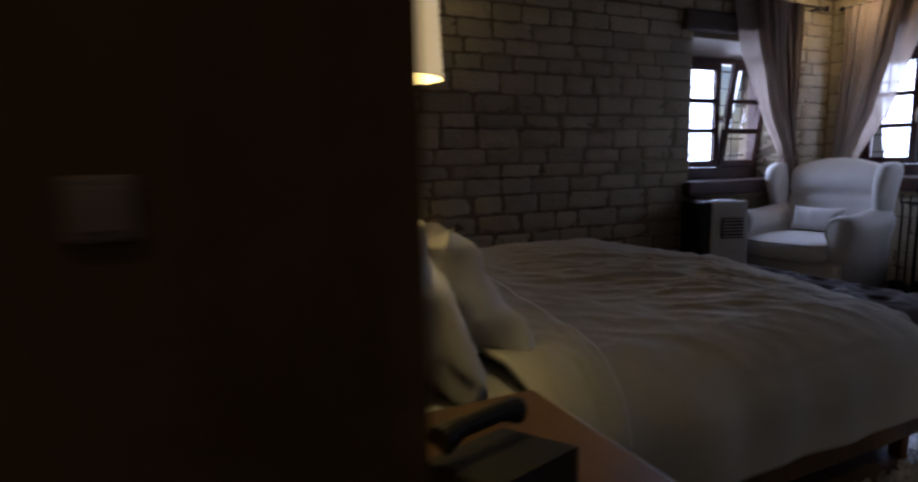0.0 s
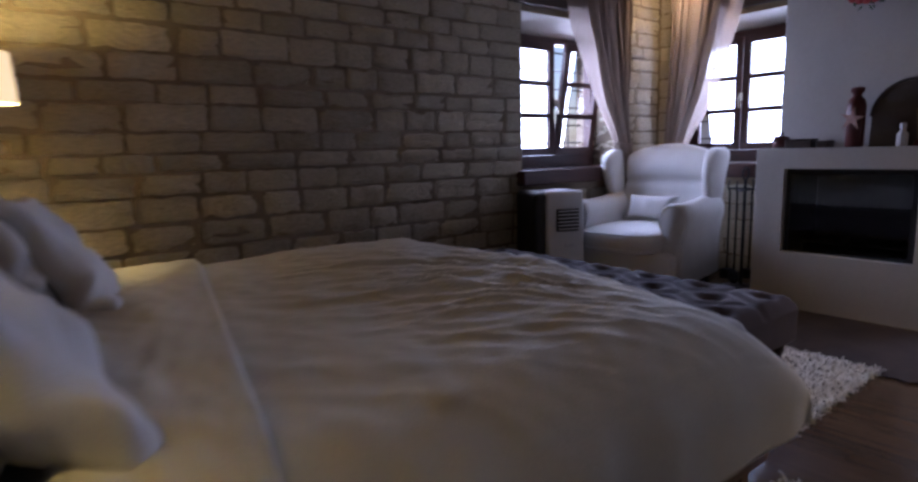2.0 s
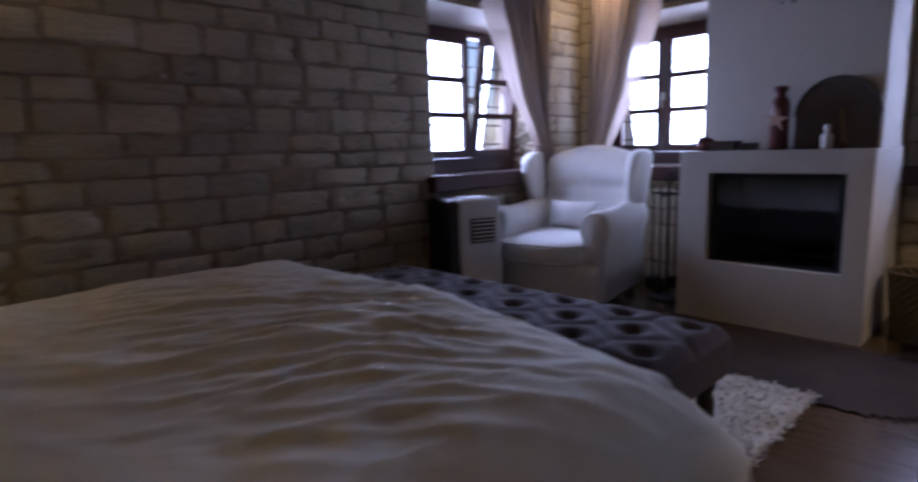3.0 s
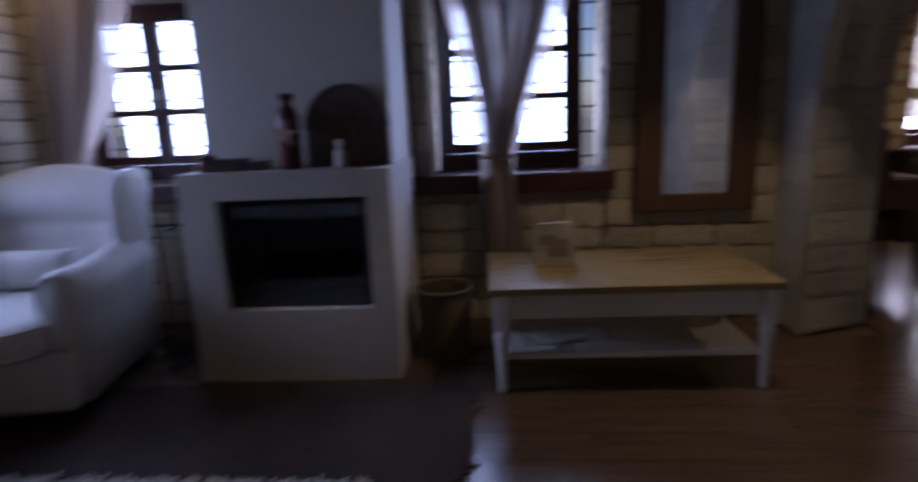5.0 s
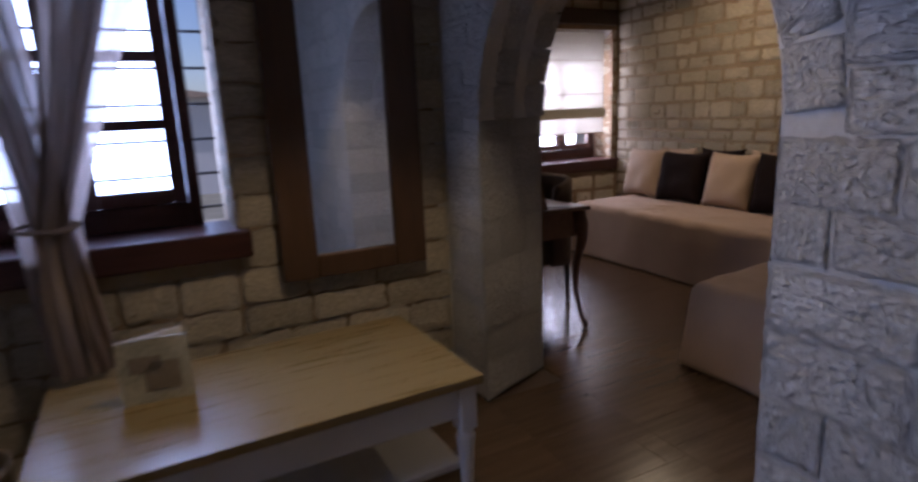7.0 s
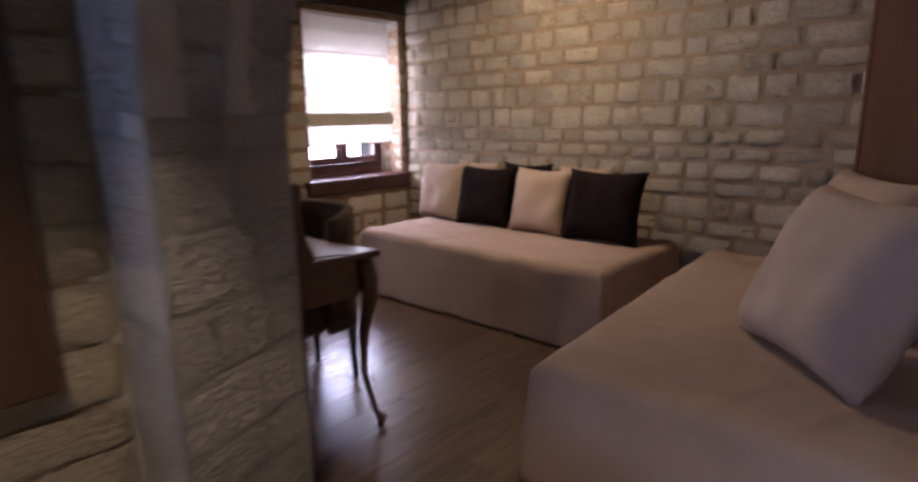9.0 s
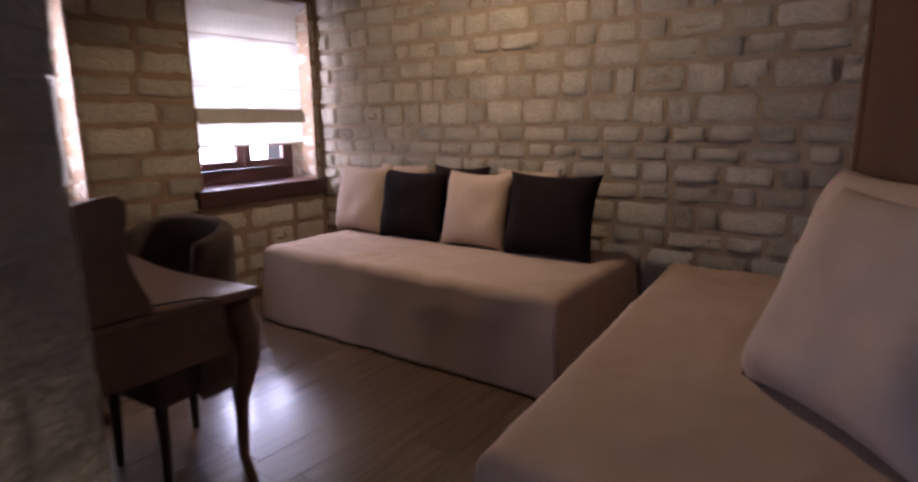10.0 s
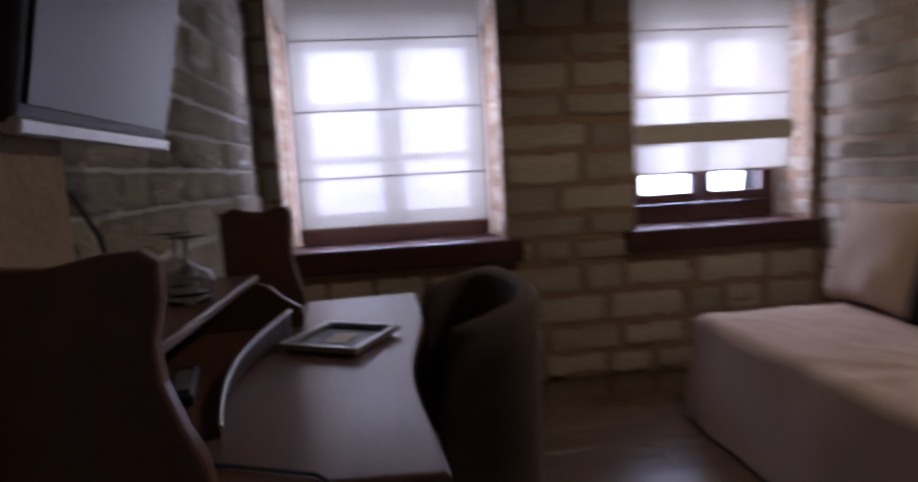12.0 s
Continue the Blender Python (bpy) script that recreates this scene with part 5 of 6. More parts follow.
# ---- curtains ----
def curtain(wall, plane, levels, folds, label, edge, group="tied curtains", seed=0, depth=0.05):
    """levels: (z, middle, half width) from the top down; cloth gathered into folds, with one thin loose layer on the side of edge."""
    c = thing("curtain", label, "curtain", group)

    def at(u, v):
        f = v * (len(levels) - 1)
        k = min(int(f), len(levels) - 2)
        t = f - k
        t = t * t * (3 - 2 * t)
        z, m, h = [a + (b - a) * t for a, b in zip(levels[k], levels[k + 1])]
        s = 2 * u - 1
        m, h = m - edge * 0.22 * h, 0.78 * h
        wave = math.sin(s * folds * math.pi + seed + 0.6 * wobble((s * 2, z, seed), 1.5, seed))
        d = (depth * (0.35 + 0.65 * min(1, h / 0.25)) + 0.01) * wave + 0.02 * wobble((s, z, seed), 3, seed)
        p = m + h * (s + 0.17 * (1 - s * s) * math.sin(s * folds * 2.6 * math.pi + seed)) + 0.012 * math.cos(s * folds * math.pi * 1.3 + seed)
        return (p, plane + d, z) if wall == "n" else (plane + d, p, z)
    part("cloth", sheet(bmesh.new(), 200, 50, at), CURTAIN, c, smooth=True)

    def loose(u, v):
        f = v * (len(levels) - 1)
        k = min(int(f), len(levels) - 2)
        t = f - k
        t = t * t * (3 - 2 * t)
        z, m, h = [a + (b - a) * t for a, b in zip(levels[k], levels[k + 1])]
        p = m + edge * h * (-0.2 + 1.5 * u)
        d = 0.05 + 0.012 * math.sin(u * 9 + seed + 2 * wobble((u, z, seed), 1.5, seed)) + 0.01 * wobble((u, z, 4), 3, seed)
        return (p, plane + d, z) if wall == "n" else (plane + d, p, z)
    part("loose_edge", sheet(bmesh.new(), 40, 50, loose), VOILE, c, "thin see-through outer layer", smooth=True)
    z, m, h = min(levels, key=lambda l: l[2])
    ring = []
    for k in range(17):
        a = 2 * math.pi * k / 16
        p, d = m + (h + 0.015) * math.cos(a), (depth * 0.55 + 0.03) * math.sin(a)
        ring.append((p, plane + d, z + 0.01 * math.sin(a)) if wall == "n" else (plane + d, p, z + 0.01 * math.sin(a)))
    part("tieback", tube(bmesh.new(), ring, 0.008, 8), CURTAIN, c, "thin beige tieback")
    return c


def curtain_rod(wall, plane, a, b, z):
    r = thing("curtain_rod", "dark iron curtain rod over a window", "curtain rod", "curtain rods")
    ends = [(a, plane, z), (b, plane, z)] if wall == "n" else [(plane, a, z), (plane, b, z)]
    part("rod", tube(bmesh.new(), ends, 0.011, 10), IRON, r)
    for u in (a, b):
        bm = bmesh.new()
        bmesh.ops.create_icosphere(bm, subdivisions=2, radius=0.022, matrix=Matrix.Translation((u, plane, z) if wall == "n" else (plane, u, z)))
        part("finial", bm, IRON, r)
    for u in (a + 0.06, b - 0.06):
        face = NORTH + 0.01 if wall == "n" else EAST + 0.01
        part("bracket", tube(bmesh.new(), [(u, plane, z), (u, face, z)] if wall == "n" else [(plane, u, z), (face, u, z)], 0.008, 8), IRON, r)


curtain_rod("n", NORTH - 0.10, 4.72, 6.24, 2.34)
curtain_rod("e", EAST - 0.10, 2.14, 3.26, 2.34)
curtain_rod("e", EAST - 0.10, -0.06, 1.06, 2.34)
curtain("n", NORTH - 0.115, [(2.33, 5.56, 0.315), (1.95, 5.60, 0.27), (1.45, 5.715, 0.15), (1.08, 5.845, 0.06), (0.92, 5.87, 0.065), (0.45, 5.88, 0.10)], 5, "sheer beige curtain tied back beside the tilted window", -1, seed=1)
curtain("e", EAST - 0.115, [(2.33, 2.93, 0.27), (1.95, 2.97, 0.23), (1.45, 3.05, 0.175), (1.08, 3.155, 0.09), (0.92, 3.17, 0.08), (0.45, 3.18, 0.10)], 5, "sheer beige curtain tied back in the corner", -1, seed=2)
curtain("e", EAST - 0.115, [(2.33, 0.83, 0.15), (1.75, 0.735, 0.12), (1.31, 0.665, 0.085), (1.0, 0.645, 0.07), (0.88, 0.635, 0.075), (0.45, 0.60, 0.09)], 3, "sheer beige curtain tied at the middle of the window", 1, seed=3, depth=0.035)
curtain("e", EAST - 0.13, [(2.33, 0.36, 0.16), (1.75, 0.43, 0.13), (1.31, 0.53, 0.075), (1.0, 0.61, 0.055), (0.88, 0.615, 0.06), (0.45, 0.60, 0.08)], 3, "sheer beige curtain panel drawn to the middle", -1, seed=4, depth=0.035)

# ---- wall mirror ----
mir = thing("wall_mirror", "tall mirror in a wide honey pine frame", "mirror")
MX0, MY0, MY1, MZ0, MZ1 = EAST - 0.055, -0.80, -0.14, 0.65, 2.02
for lo, hi, nm in (((MY0, MZ0), (MY0 + 0.15, MZ1), "frame_side"), ((MY1 - 0.15, MZ0), (MY1, MZ1), "frame_side"), ((MY0 + 0.151, MZ0), (MY1 - 0.151, MZ0 + 0.10), "frame_foot"), ((MY0 + 0.151, MZ1 - 0.12), (MY1 - 0.151, MZ1), "frame_head")):
    part(nm, boxed((MX0, lo[0], lo[1]), (EAST - 0.018, hi[0], hi[1]), 0.008, 3), MIRROR_WOOD, mir)
part("mirror_glass", boxed((EAST - 0.036, MY0 + 0.145, MZ0 + 0.095), (EAST - 0.030, MY1 - 0.145, MZ1 - 0.115)), MIRROR, mir, "clear silvered glass")

# ---- daybeds ----
def daybed(x0, x1, y0, y1, z, label, seed, skew=0.0):
    d = thing("daybed", label, "daybed", "covered daybeds")
    part("mattress", boxed((x0 + 0.03, y0 + 0.03, 0.06), (x1 - 0.03, y1 - 0.03, z - 0.02), 0.03, 3), CUSHION_BEIGE, d)
    cov = draped(bmesh.new(), x0, x1, y0, y1, z, 0.012, 0.035, 130, 130, 0.009, 0.008, seed=seed, open_sides=())
    for v in cov.verts:
        if v.co.x > (x0 + x1) / 2:
            v.co.x += skew * (y1 - v.co.y) / (y1 - y0)
    for v in cov.verts:
        # creases pulled by the cushions, and slack in the hanging sides
        c = v.co
        patch = max(0.0, 0.15 + wobble((c.x, c.y, c.z), 2.2, seed + 7))
        ridge = (1 - abs(math.sin(17 * (0.8 * c.x - 0.5 * c.y) + 6 * wobble((c.x, c.y, 0), 1.8, seed)))) ** 5
        if c.z > z - 0.03:
            c.z += 0.018 * patch * ridge
        else:
            flare = 0.030 * (1 - c.z / z) ** 1.4
            c.x += flare * (1 if c.x > x1 - 0.06 else -1 if c.x < x0 + 0.06 else 0)
            c.y += flare * (1 if c.y > y1 - 0.06 else -1 if c.y < y0 + 0.06 else 0)
            c.x += 0.010 * wobble((c.x, c.y, c.z * 0.5), 4, seed)
            c.y += 0.010 * wobble((c.x, c.y, c.z * 0.5), 4, seed + 2)
    ob = part("cover", cov, SOFA_COVER, d, "fitted beige cotton cover reaching the floor", smooth=True)
    ob.modifiers.new("thickness", "SOLIDIFY").thickness = 0.006
    return d


daybed(6.30, 8.29, -4.13, -3.15, 0.465, "low daybed in a beige cotton cover under the stone wall", 1.0)
daybed(4.76, 5.94, -4.13, -2.03, 0.45, "low daybed in a beige cotton cover beside the arch", 4.0, 0.16)

# cushions along the stone wall
cushion("beige cotton cushion leaning on the stone wall", CUSHION_BEIGE, (8.14, -3.82, 0.462), 0.50, 0.48, 0.17, 14, -4, "daybed cushions", seed=11)
cushion("dark brown cushion leaning on the stone wall", CUSHION_DARK, (7.68, -3.80, 0.462), 0.50, 0.46, 0.17, 15, 2, "daybed cushions", seed=12)
cushion("beige cotton cushion leaning on the stone wall", CUSHION_BEIGE, (7.18, -3.80, 0.462), 0.48, 0.47, 0.17, 15, -2, "daybed cushions", seed=13)
cushion("dark brown cushion leaning on the stone wall", CUSHION_DARK, (6.69, -3.79, 0.462), 0.55, 0.48, 0.17, 15, 1, "daybed cushions", seed=14)
for x, mat, s in ((7.92, CUSHION_BEIGE, 15), (7.44, CUSHION_DARK, 16), (6.95, CUSHION_BEIGE, 17)):
    cushion("cushion behind the front row against the wall", mat, (x, -4.03, 0.464), 0.44, 0.47, 0.12, 6, 0, "daybed cushions", seed=s)
cushion("large beige cushion propped on the daybed", CUSHION_BEIGE, (5.29, -2.57, 0.452), 0.66, 0.63, 0.28, 27, -46, "large daybed cushions", seed=18)
cushion("large beige cushion leaning against the wall", CUSHION_BEIGE, (5.32, -3.20, 0.45), 0.64, 0.62, 0.24, 22, -50, "large daybed cushions", seed=19)
cushion("dark brown cushion at the wall end of the daybed", CUSHION_DARK, (4.93, -3.30, 0.45), 0.46, 0.52, 0.14, 15, -62, "large daybed cushions", seed=20)

# ---- roman blinds ----
def roman_blind(a, b, top, bottom, plane, label, tail=0.0):
    r = thing("roman_blind", label, "blind", "roman blinds")
    n = 7

    def at(u, v):
        z = top - (top - bottom) * v
        sag = 0.010 * math.sin(math.pi * u) * (v ** 3)
        ph = (v * n) % 1.0
        return (plane - 0.006 * math.sin(math.pi * ph) + 0.004 * wobble((u * 2, v * 3, 1), 2.0, 1), a + (b - a) * u, z - sag)
    part("cloth", sheet(bmesh.new(), 24, 70, at), BLIND, r, smooth=True)
    for z in [z for z in (1.80, 1.46, 1.13) if z > bottom + 0.05]:
        part("rib", tube(bmesh.new(), [(plane - 0.004, a + 0.01, z), (plane - 0.004, b - 0.01, z)], 0.004, 6), CUSHION_BEIGE, r)
    if tail:
        # gathered folds above the hem
        for k in range(3):
            d = plane - 0.014 - 0.012 * k
            part("fold", boxed((d - 0.003, a + 0.004, bottom - 0.01 * k), (d + 0.003, b - 0.004, bottom + 0.085 - 0.01 * k), 0.002), BLIND, r)
        part("hem", sheet(bmesh.new(), 16, 6, lambda u, v: (plane - 0.004, a + (b - a) * u, bottom - tail * v - 0.012 * math.sin(math.pi * u))), BLIND, r)
    part("bottom_rod", tube(bmesh.new(), [(plane - 0.004, a + 0.01, bottom - tail - 0.006), (plane - 0.004, b - 0.01, bottom - tail - 0.006)], 0.006, 8), CUSHION_BEIGE, r)
    return r


roman_blind(W4A + 0.07, W4B - 0.07, 2.085, 0.885, 8.955, "ecru roman blind lowered to the sill")
roman_blind(W5A + 0.08, W5B - 0.012, 2.085, 1.235, 8.955, "ecru roman blind half raised", tail=0.17)

# ---- desk ----
desk = thing("desk", "polished walnut writing desk with raised end boards and cabriole legs", "desk")
edge = []
for k in range(25):
    t = k / 24
    edge.append((6.63 + 1.13 * t, -1.945 + 0.025 * math.sin(2 * math.pi * t) * math.sin(math.pi * t) + 0.018 * (1 - abs(2 * t - 1)) ** 0.8))
back = [(7.76, -1.285), (6.63, -1.285)]
part("top", prism(bmesh.new(), edge + [(7.735, -1.62)] + back + [(6.655, -1.62)], "z", 0.738, 0.765, 0.008, 3), DESK_WOOD, desk)
apr = [(6.70, 0.737), (7.69, 0.737), (7.69, 0.60)] + [(7.69 - 0.99 * k / 12, 0.60 + 0.05 * math.sin(math.pi * k / 12)) for k in range(1, 12)] + [(6.70, 0.60)]
part("apron", prism(bmesh.new(), apr, "y", -1.90, -1.88, 0.003), DESK_WOOD, desk)
part("apron", prism(bmesh.new(), apr, "y", -1.33, -1.31, 0.003), DESK_WOOD, desk)
for x in (6.685, 7.685):
    part("apron", boxed((x, -1.878, 0.58), (x + 0.02, -1.332, 0.737), 0.003), DESK_WOOD, desk)
for x, sx in ((6.69, -1), (7.70, 1)):
    for y, sy in ((-1.89, -1), (-1.32, 0)):
        pts, rad = [], []
        for z, o, r in ((0.0, 0.035, 0.014), (0.03, 0.04, 0.022), (0.07, 0.022, 0.014), (0.25, -0.006, 0.016), (0.42, 0.0, 0.021), (0.56, 0.022, 0.032), (0.65, 0.022, 0.038), (0.737, 0.008, 0.036)):
            pts.append((x + sx * o, y + sy * o, z))
            rad.append(r)
        part("leg", tube(bmesh.new(), pts, rad, 12), DESK_WOOD, desk, "curved cabriole leg", smooth=True)


# raised gallery: shaped boards at both ends and a narrow shelf between them
board = [(-1.295, 0.7655), (-1.295, 1.045), (-1.36, 1.062), (-1.43, 1.050), (-1.50, 1.046), (-1.56, 1.058), (-1.605, 1.060), (-1.624, 1.045), (-1.622, 1.00), (-1.610, 0.95), (-1.614, 0.90), (-1.634, 0.84), (-1.652, 0.80), (-1.658, 0.7655)]
part("end_board", prism(bmesh.new(), board, "x", 6.652, 6.680, 0.006, 3), DESK_WOOD, desk, "dark end board with a scalloped top")
far_board = [(-1.395 + (y + 1.295) * 0.62, z) for y, z in board]
part("end_board", prism(bmesh.new(), far_board, "x", 7.690, 7.718, 0.006, 3), DESK_WOOD, desk, "dark end board with a scalloped top")
divider = [(-1.296, 0.7655), (-1.296, 0.883), (-1.545, 0.883), (-1.575, 0.872), (-1.60, 0.846), (-1.625, 0.828), (-1.648, 0.815), (-1.655, 0.79), (-1.650, 0.7655)]
part("gallery_divider", prism(bmesh.new(), divider, "x", 7.432, 7.454, 0.004, 2), DESK_WOOD, desk, "dark divider with a curved edge")
part("gallery_shelf", boxed((6.682, -1.545, 0.884), (7.46, -1.296, 0.902), 0.004), DESK_WOOD, desk, "narrow raised shelf")

tub = thing("tub_chair", "dark brown suede tub chair drawn up to the desk", "chair", at=(7.25, -2.0, 0), turn=4)


def tub_wall(inner):
    def at(u, v):
        a = radians(170 + 200 * u)
        rx, ry = (0.225, 0.175) if not inner else (0.178, 0.128)
        rise = 0.64 + 0.23 * max(0.0, math.sin(math.pi * u)) ** 0.12
        z = 0.30 + (rise - 0.30) * v
        lean = 1 + 0.05 * v
        c, q = math.cos(a), math.sin(a)
        return (rx * lean * abs(c) ** 0.62 * (1 if c > 0 else -1), ry * lean * abs(q) ** 0.62 * (1 if q > 0 else -1), z)
    return at


bm = bmesh.new()
n, m = 28, 8
outer, inner = tub_wall(False), tub_wall(True)
loop = [[bm.verts.new(outer(i / n, j / m)) for j in range(m + 1)] + [bm.verts.new(Vector(outer(i / n, 1)).lerp(Vector(inner(i / n, 1)), 0.5) + Vector((0, 0, 0.02)))] + [bm.verts.new(inner(i / n, 1 - j / m)) for j in range(m + 1)] for i in range(n + 1)]
for r, s in zip(loop, loop[1:]):
    for k in range(len(r)):
        bm.faces.new((r[k], s[k], s[(k + 1) % len(r)], r[(k + 1) % len(r)]))
bm.faces.new(loop[0])
bm.faces.new(loop[-1][::-1])
bmesh.ops.recalc_face_normals(bm, faces=bm.faces)
part("backrest", bm, TUB_FABRIC, tub, "curved suede backrest", smooth=True)
part("seat", boxed((-0.19, -0.13, 0.30), (0.19, 0.20, 0.46), 0.035, 4), TUB_FABRIC, tub, smooth=True)
for x in (-0.15, 0.15):
    for y in (-0.14, 0.17):
        part("leg", tube(bmesh.new(), [(x, y, 0.0), (x * 0.95, y * 0.95, 0.30)], [0.014, 0.022], 10), CHAIR_WOOD, tub)

# ---- things on the desk ----
DZ = 0.7655
tray = thing("tray", "small square dark tray with a silver rim on the desk", "tray", at=(7.25, -1.76, DZ), turn=-28)
part("dish", boxed((-0.085, -0.085, 0), (0.085, 0.085, 0.010), 0.003), BLACK_PLASTIC, tray)
for lo, hi in (((-0.097, -0.097), (0.097, -0.085)), ((-0.097, 0.085), (0.097, 0.097)), ((-0.097, -0.084), (-0.085, 0.084)), ((0.085, -0.084), (0.097, 0.084))):
    part("rim", boxed((*lo, 0.008), (*hi, 0.022), 0.003), SILVER, tray)
mat_ob = tagged(part("paper_note", boxed((-0.035, -0.025, 0.0), (0.035, 0.025, 0.002)), PAPER), "small pale paper in the tray", "paper")
mat_ob.matrix_world = pose(7.25, -1.76, DZ + 0.0102, 0, 0, -20)

holder = thing("desk_ornament", "dark wavy strip with a pale edge on the desk", "ornament", at=(7.06, -1.60, DZ), turn=0)
bm = bmesh.new()


def curl(u, v):
    x = -0.26 + 0.52 * u
    return (x, 0.06 * math.sin(2.6 * u + 0.4) - 0.05, 0.002 + v * (0.012 + 0.05 * u))


ob = part("wave", sheet(bmesh.new(), 30, 8, curl), CHAIR_WOOD, holder, "dark wavy strip", smooth=True)
part("edge", tube(bmesh.new(), [Vector(curl(k / 29, 1)) + Vector((0, 0, 0.003)) for k in range(30)], 0.0045, 6), SILVER, holder, "pale metal edge", smooth=True)
ob.modifiers.new("thickness", "SOLIDIFY").thickness = 0.006
rem = thing("remote_control", "black television remote control on the desk", "remote control", at=(7.02, -1.50, DZ), turn=15)
part("body", boxed((-0.09, -0.022, 0), (0.09, 0.022, 0.022), 0.007, 3), BLACK_PLASTIC, rem)
part("buttons", boxed((-0.06, -0.013, 0.022), (0.05, 0.013, 0.0242), 0.001), SILVER, rem)
for k, (x, y) in enumerate(((7.15, -1.485), (7.27, -1.42))):
    g = thing("wine_glass", "clear wine glass turned upside down on the desk shelf", "glass", "wine glasses", at=(x, y, 0.9025))
    g.scale = (1.15, 1.15, 0.64)
    bm = lathe(bmesh.new(), [(0.034, 0.0), (0.040, 0.03), (0.042, 0.06), (0.034, 0.095), (0.012, 0.112), (0.005, 0.12), (0.004, 0.19), (0.010, 0.197), (0.034, 0.202), (0.034, 0.205), (0.0, 0.206)], 24)
    for f in [f for f in bm.faces if len(f.verts) > 4]:
        bm.faces.remove(f)
    b = part("bowl", bm, GLASS, g, smooth=True)
    b.modifiers.new("thickness", "SOLIDIFY").thickness = 0.0016
# ---- television ----
tv = thing("television", "flat television with a silver lower edge tilted on the wall", "television")
tilt = pose(7.03, -1.395, 1.22, 0, 0, 0) @ pose(0, 0, 0, 12, 0, 0)
for nm, bm, mt, lb in (("screen", boxed((-0.235, -0.030, 0.035), (0.235, -0.026, 0.39)), SCREEN, "dark glossy screen"),
                       ("casing", boxed((-0.255, -0.024, 0.0), (0.255, 0.03, 0.415), 0.01, 3), BLACK_PLASTIC, ""),
                       ("lower_edge", boxed((-0.254, -0.034, -0.008), (0.254, 0.0, 0.017), 0.006, 3), SILVER, "silver lower edge"),
                       ("wall_arm", boxed((-0.08, 0.03, 0.18), (0.08, 0.10, 0.30), 0.004), IRON, "")):
    part(nm, bm, mt, tv, lb).matrix_world = tilt
cable = thing("cable", "black cable hanging from the television", "cable")
part("wire", tube(bmesh.new(), [(7.02, -1.34, 1.24), (7.05, -1.31, 1.19), (7.10, -1.30, 1.15), (7.16, -1.297, 1.10), (7.22, -1.295, 1.04), (7.25, -1.293, 0.97), (7.256, -1.292, 0.905)], 0.005, 6), CABLE, cable)

lead = thing("cable", "thin black cable lying over the desk edge", "cable")
part("wire", tube(bmesh.new(), [(6.72, -1.60, 0.770), (6.70, -1.67, 0.770), (6.675, -1.73, 0.770), (6.655, -1.78, 0.770), (6.634, -1.80, 0.768)], 0.003, 6), CABLE, lead)

# ---- the pieces of walls and floors ----
def arch_gap(y):
    mid, rad = ring(y)

    def holes(z):
        if z < SPRING:
            return [(mid - rad, mid + rad)]
        if z < SPRING + rad + 0.14:
            half = math.sqrt(max((rad + 0.14) ** 2 - (z - SPRING) ** 2, 0))
            return [(mid - half, mid + half)]
        return []
    return holes


def shifted(gaps, by, flip=None):
    return lambda z: [(a - by, b - by) for a, b in gaps(z)] if flip is None else [(flip - b, flip - a) for a, b in gaps(z)]


def gap(*rects):
    return lambda z: [(a, b) for a, b, z0, z1 in rects if z0 <= z <= z1]


stones(wall_north, (1.27, NORTH), (1, 0), (0, -1), EAST - 1.27, 0.0, TOP, shifted(gap((W1A, W1B, 0.79, W1Z1 + 0.2)), 1.27), seed=11, wide=(0.20, 0.38), tall=(0.095, 0.15), joint=0.009, proud=0.026)
stones(wall_east, (EAST, SOUTH), (0, 1), (-1, 0), NORTH - SOUTH, 0.0, TOP, shifted(gap((W2A, W2B, 0.79, WZ1 + 0.2), (W3A, W3B, 0.79, WZ1 + 0.2), (1.12, 2.06, -1, 9)), SOUTH), seed=12, tall=(0.11, 0.17), joint=0.006, proud=0.017)
stones(wall_arch, (2.6, SOUTH), (1, 0), (0, 1), EAST - 2.6, 0.0, TOP, shifted(arch_gap(SOUTH), 2.6), seed=13, material=STONE_ARCH, tall=(0.13, 0.20), wide=(0.2, 0.42), joint=0.003, proud=0.009)
stones(wall_arch, (WEST2, ARCH_BACK), (1, 0), (0, -1), EAST - WEST2, 0.0, TOP, shifted(arch_gap(ARCH_BACK), WEST2), seed=14, material=STONE_ARCH, tall=(0.13, 0.2), joint=0.004, proud=0.012)
run = math.hypot(ARCH_R_BACK - ARCH_R, SOUTH - ARCH_BACK)
slant = ((ARCH_R - ARCH_R_BACK) / run, (SOUTH - ARCH_BACK) / run)
stones(wall_arch, (ARCH_R_BACK, ARCH_BACK), slant, (-slant[1], slant[0]), run, 0.0, SPRING, seed=15, material=STONE_ARCH, tall=(0.12, 0.19), wide=(0.12, 0.27), joint=0.003, proud=0.008)
stones(wall_arch, (ARCH_L, ARCH_BACK), (0, 1), (1, 0), SOUTH - ARCH_BACK, 0.0, SPRING, seed=16, material=STONE_ARCH, tall=(0.13, 0.2), wide=(0.12, 0.27), joint=0.003, proud=0.008)
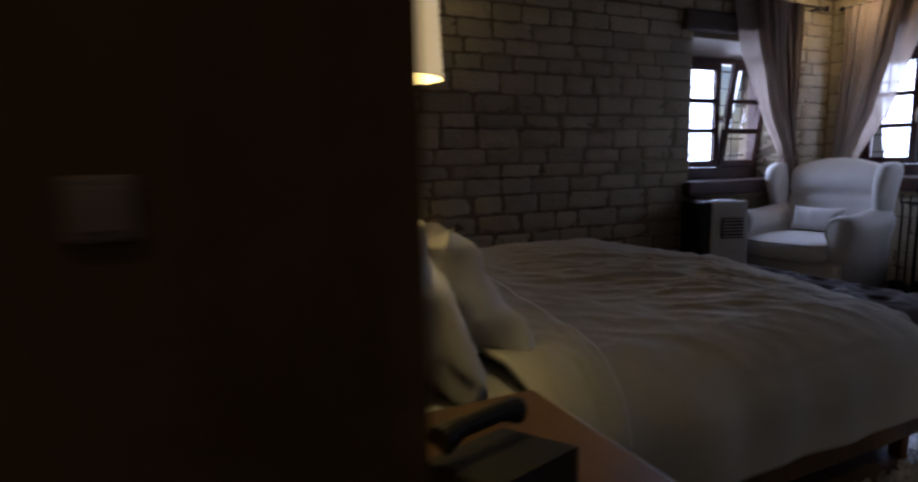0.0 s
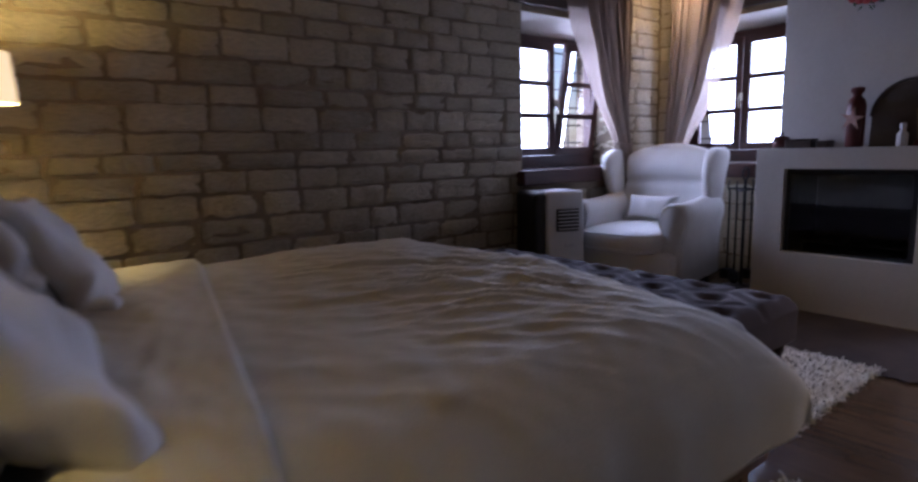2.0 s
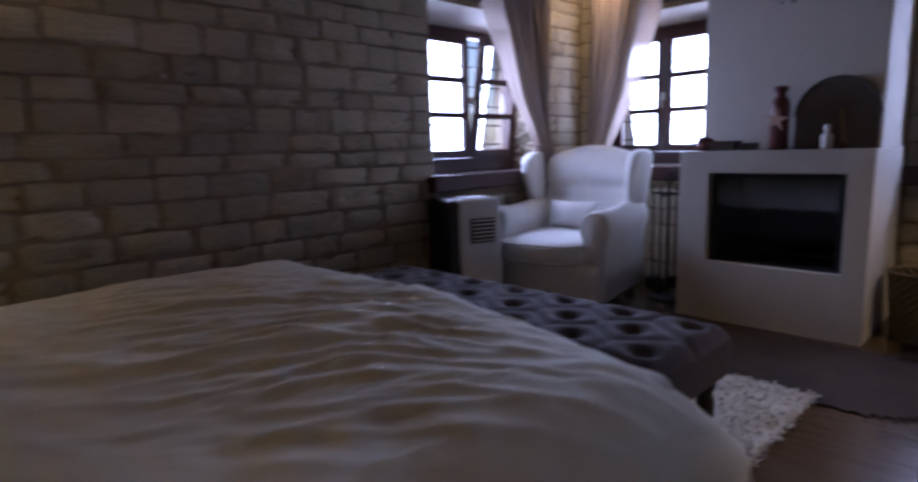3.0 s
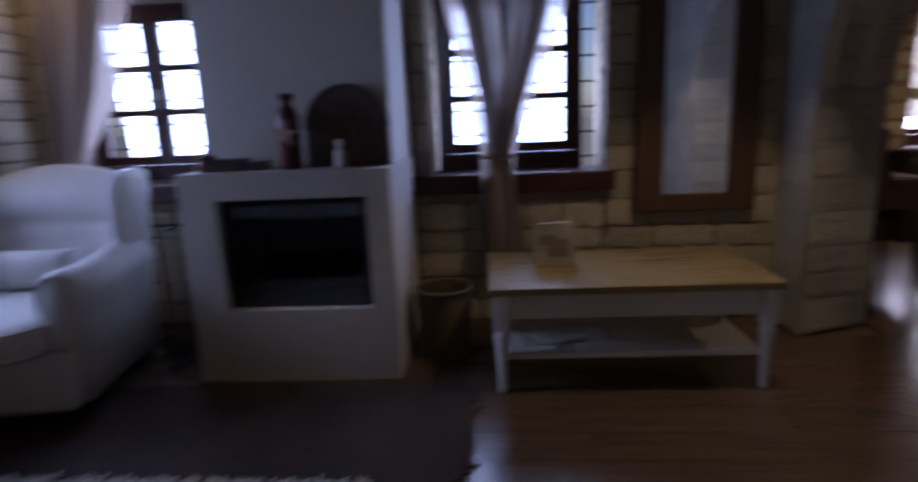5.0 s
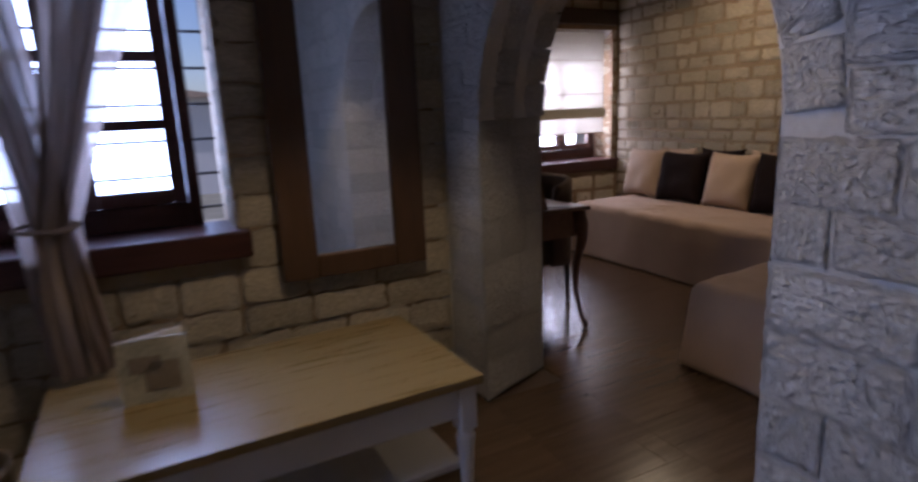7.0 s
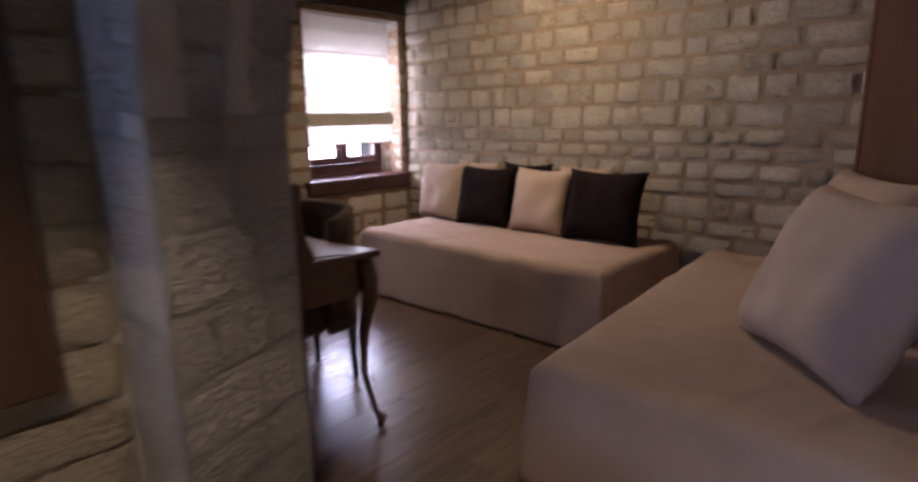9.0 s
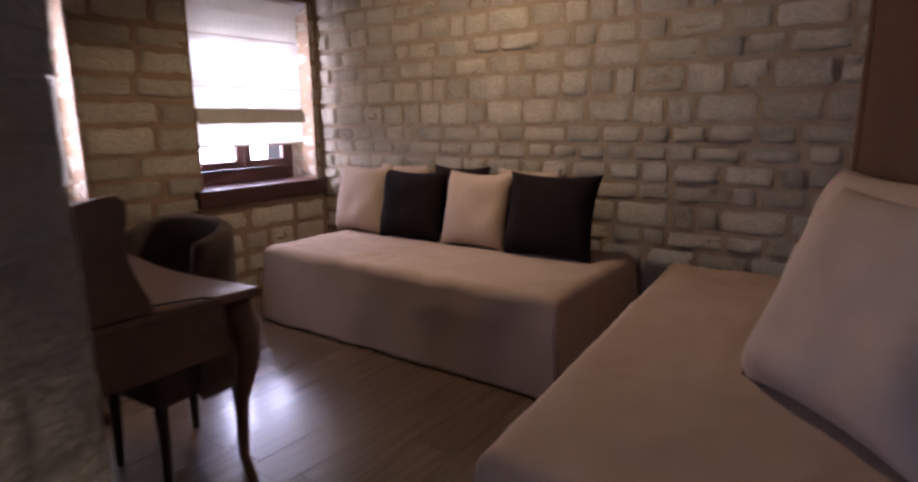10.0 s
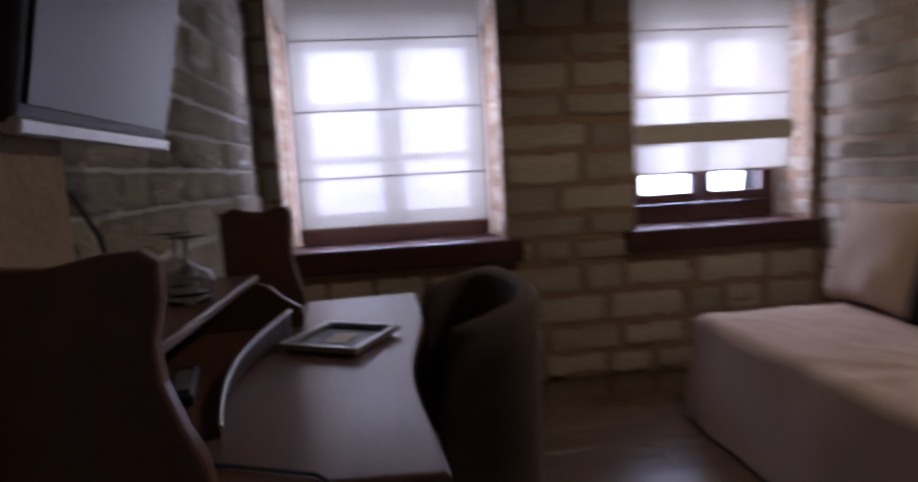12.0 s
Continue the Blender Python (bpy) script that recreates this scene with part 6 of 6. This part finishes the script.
stones(wall_desk, (EAST + 0.02, NORTH2), (1, 0), (0, -1), EAST2 - EAST - 0.02, 0.0, TOP, seed=17, tall=(0.10, 0.18), wide=(0.16, 0.38), joint=0.010, proud=0.024)
stones(wall_east_sitting, (EAST2, SOUTH2), (0, 1), (-1, 0), NORTH2 - SOUTH2, 0.0, TOP, shifted(gap((W4A, W4B, 0.66, VZ1 + 0.2), (W5A, W5B, 0.66, VZ1 + 0.2)), SOUTH2), seed=18, tall=(0.12, 0.19), wide=(0.20, 0.44), joint=0.028)
stones(wall_south, (WEST2, SOUTH2), (1, 0), (0, 1), EAST2 - WEST2, 0.38, TOP, seed=19, tall=(0.075, 0.165), wide=(0.12, 0.31), joint=0.022, proud=0.026)
stones(wall_partition, (WX(0.3) - 0.028, 0.30), (0.128, 0.992), (0.992, -0.128), 0.66, 0.0, 0.62, seed=20)

# stones of the window reveals
for parent, x0, y0, along, facing, z0, z1, seed in (
        (wall_north, W1A, NORTH, (0, 1), (1, 0), 0.9, W1Z1, 31), (wall_north, W1B, NORTH, (0, 1), (-1, 0), 0.9, W1Z1, 32),
        (wall_east, EAST, W2A, (1, 0), (0, 1), 0.9, WZ1, 33), (wall_east, EAST, W2B, (1, 0), (0, -1), 0.9, WZ1, 34),
        (wall_east, EAST, W3A, (1, 0), (0, 1), 0.9, WZ1, 35), (wall_east, EAST, W3B, (1, 0), (0, -1), 0.9, WZ1, 36),
        (wall_east_sitting, EAST2, W4A, (1, 0), (0, 1), 0.78, VZ1, 37), (wall_east_sitting, EAST2, W4B, (1, 0), (0, -1), 0.78, VZ1, 38),
        (wall_east_sitting, EAST2, W5A, (1, 0), (0, 1), 0.78, VZ1, 39), (wall_east_sitting, EAST2, W5B, (1, 0), (0, -1), 0.78, VZ1, 40)):
    stones(parent, (x0, y0), along, facing, 0.27, z0, z1, seed=seed, wide=(0.3, 0.4))

# voussoirs round the arch, on both faces and through its depth
rnd = random.Random(5)
for k in range(15):
    a = radians(6 + 168 * k / 14)
    for y, face in ((SOUTH, 1), (ARCH_BACK, -1)):
        ob = new("voussoir", rnd.choice(blocks_of(STONE_ARCH)))
        mid, rad = ring(y)
        r = rad + 0.072
        lean = Matrix.Rotation(math.pi / 2 - a, 4, "Y")
        ob.matrix_world = Matrix.Translation((mid + r * math.cos(a), y, SPRING + r * math.sin(a))) @ lean @ Matrix.Rotation(0 if face > 0 else math.pi, 4, "Z") @ Matrix.Diagonal((0.148, 0.020, 0.138, 1))
        ob.parent = wall_arch
    for y in (SOUTH - 0.11, SOUTH - 0.33):
        ob = new("voussoir", rnd.choice(blocks_of(STONE_ARCH)))
        mid, rad = ring(y)
        under = Matrix(((0, -math.cos(a), -math.sin(a), 0), (1, 0, 0, 0), (0, -math.sin(a), math.cos(a), 0), (0, 0, 0, 1)))
        ob.matrix_world = Matrix.Translation((mid + rad * math.cos(a), y, SPRING + rad * math.sin(a))) @ under @ Matrix.Diagonal((0.205, 0.020, 0.148, 1))
        ob.parent = wall_arch

# floor boards, along the room's length
def floor_boards(x0, x1, y0, y1, seed, length=1.25, wide=0.19):
    rnd = random.Random(seed)
    kinds = {}
    x = x0
    while x < x1 - 0.01:
        w = min(wide, x1 - x)
        y = y0 - rnd.uniform(0.0, length)
        while y < y1:
            a, b = max(y, y0), min(y + length, y1)
            if b - a > 0.02:
                key = (round(b - a, 3), round(w, 3))
                if key not in kinds:
                    bm = boxed((-w / 2 + 0.0005, -key[0] / 2 + 0.0005, -0.012), (w / 2 - 0.0005, key[0] / 2 - 0.0005, 0.0), 0.001, 1)
                    me = bpy.data.meshes.new("floor_board")
                    bm.to_mesh(me)
                    bm.free()
                    me.materials.append(FLOOR_WOOD)
                    kinds[key] = me
                ob = new("floor_board", kinds[key])
                ob.location = (x + w / 2, (a + b) / 2, rnd.uniform(-0.0004, 0.0))
                ob.parent = floor_core
            y += length
        x += w


floor_boards(1.0, EAST, SOUTH, NORTH, 3)
floor_boards(ARCH_L, ARCH_R, ARCH_BACK, SOUTH, 4)
floor_boards(WEST2, EAST2, SOUTH2, ARCH_BACK, 5)
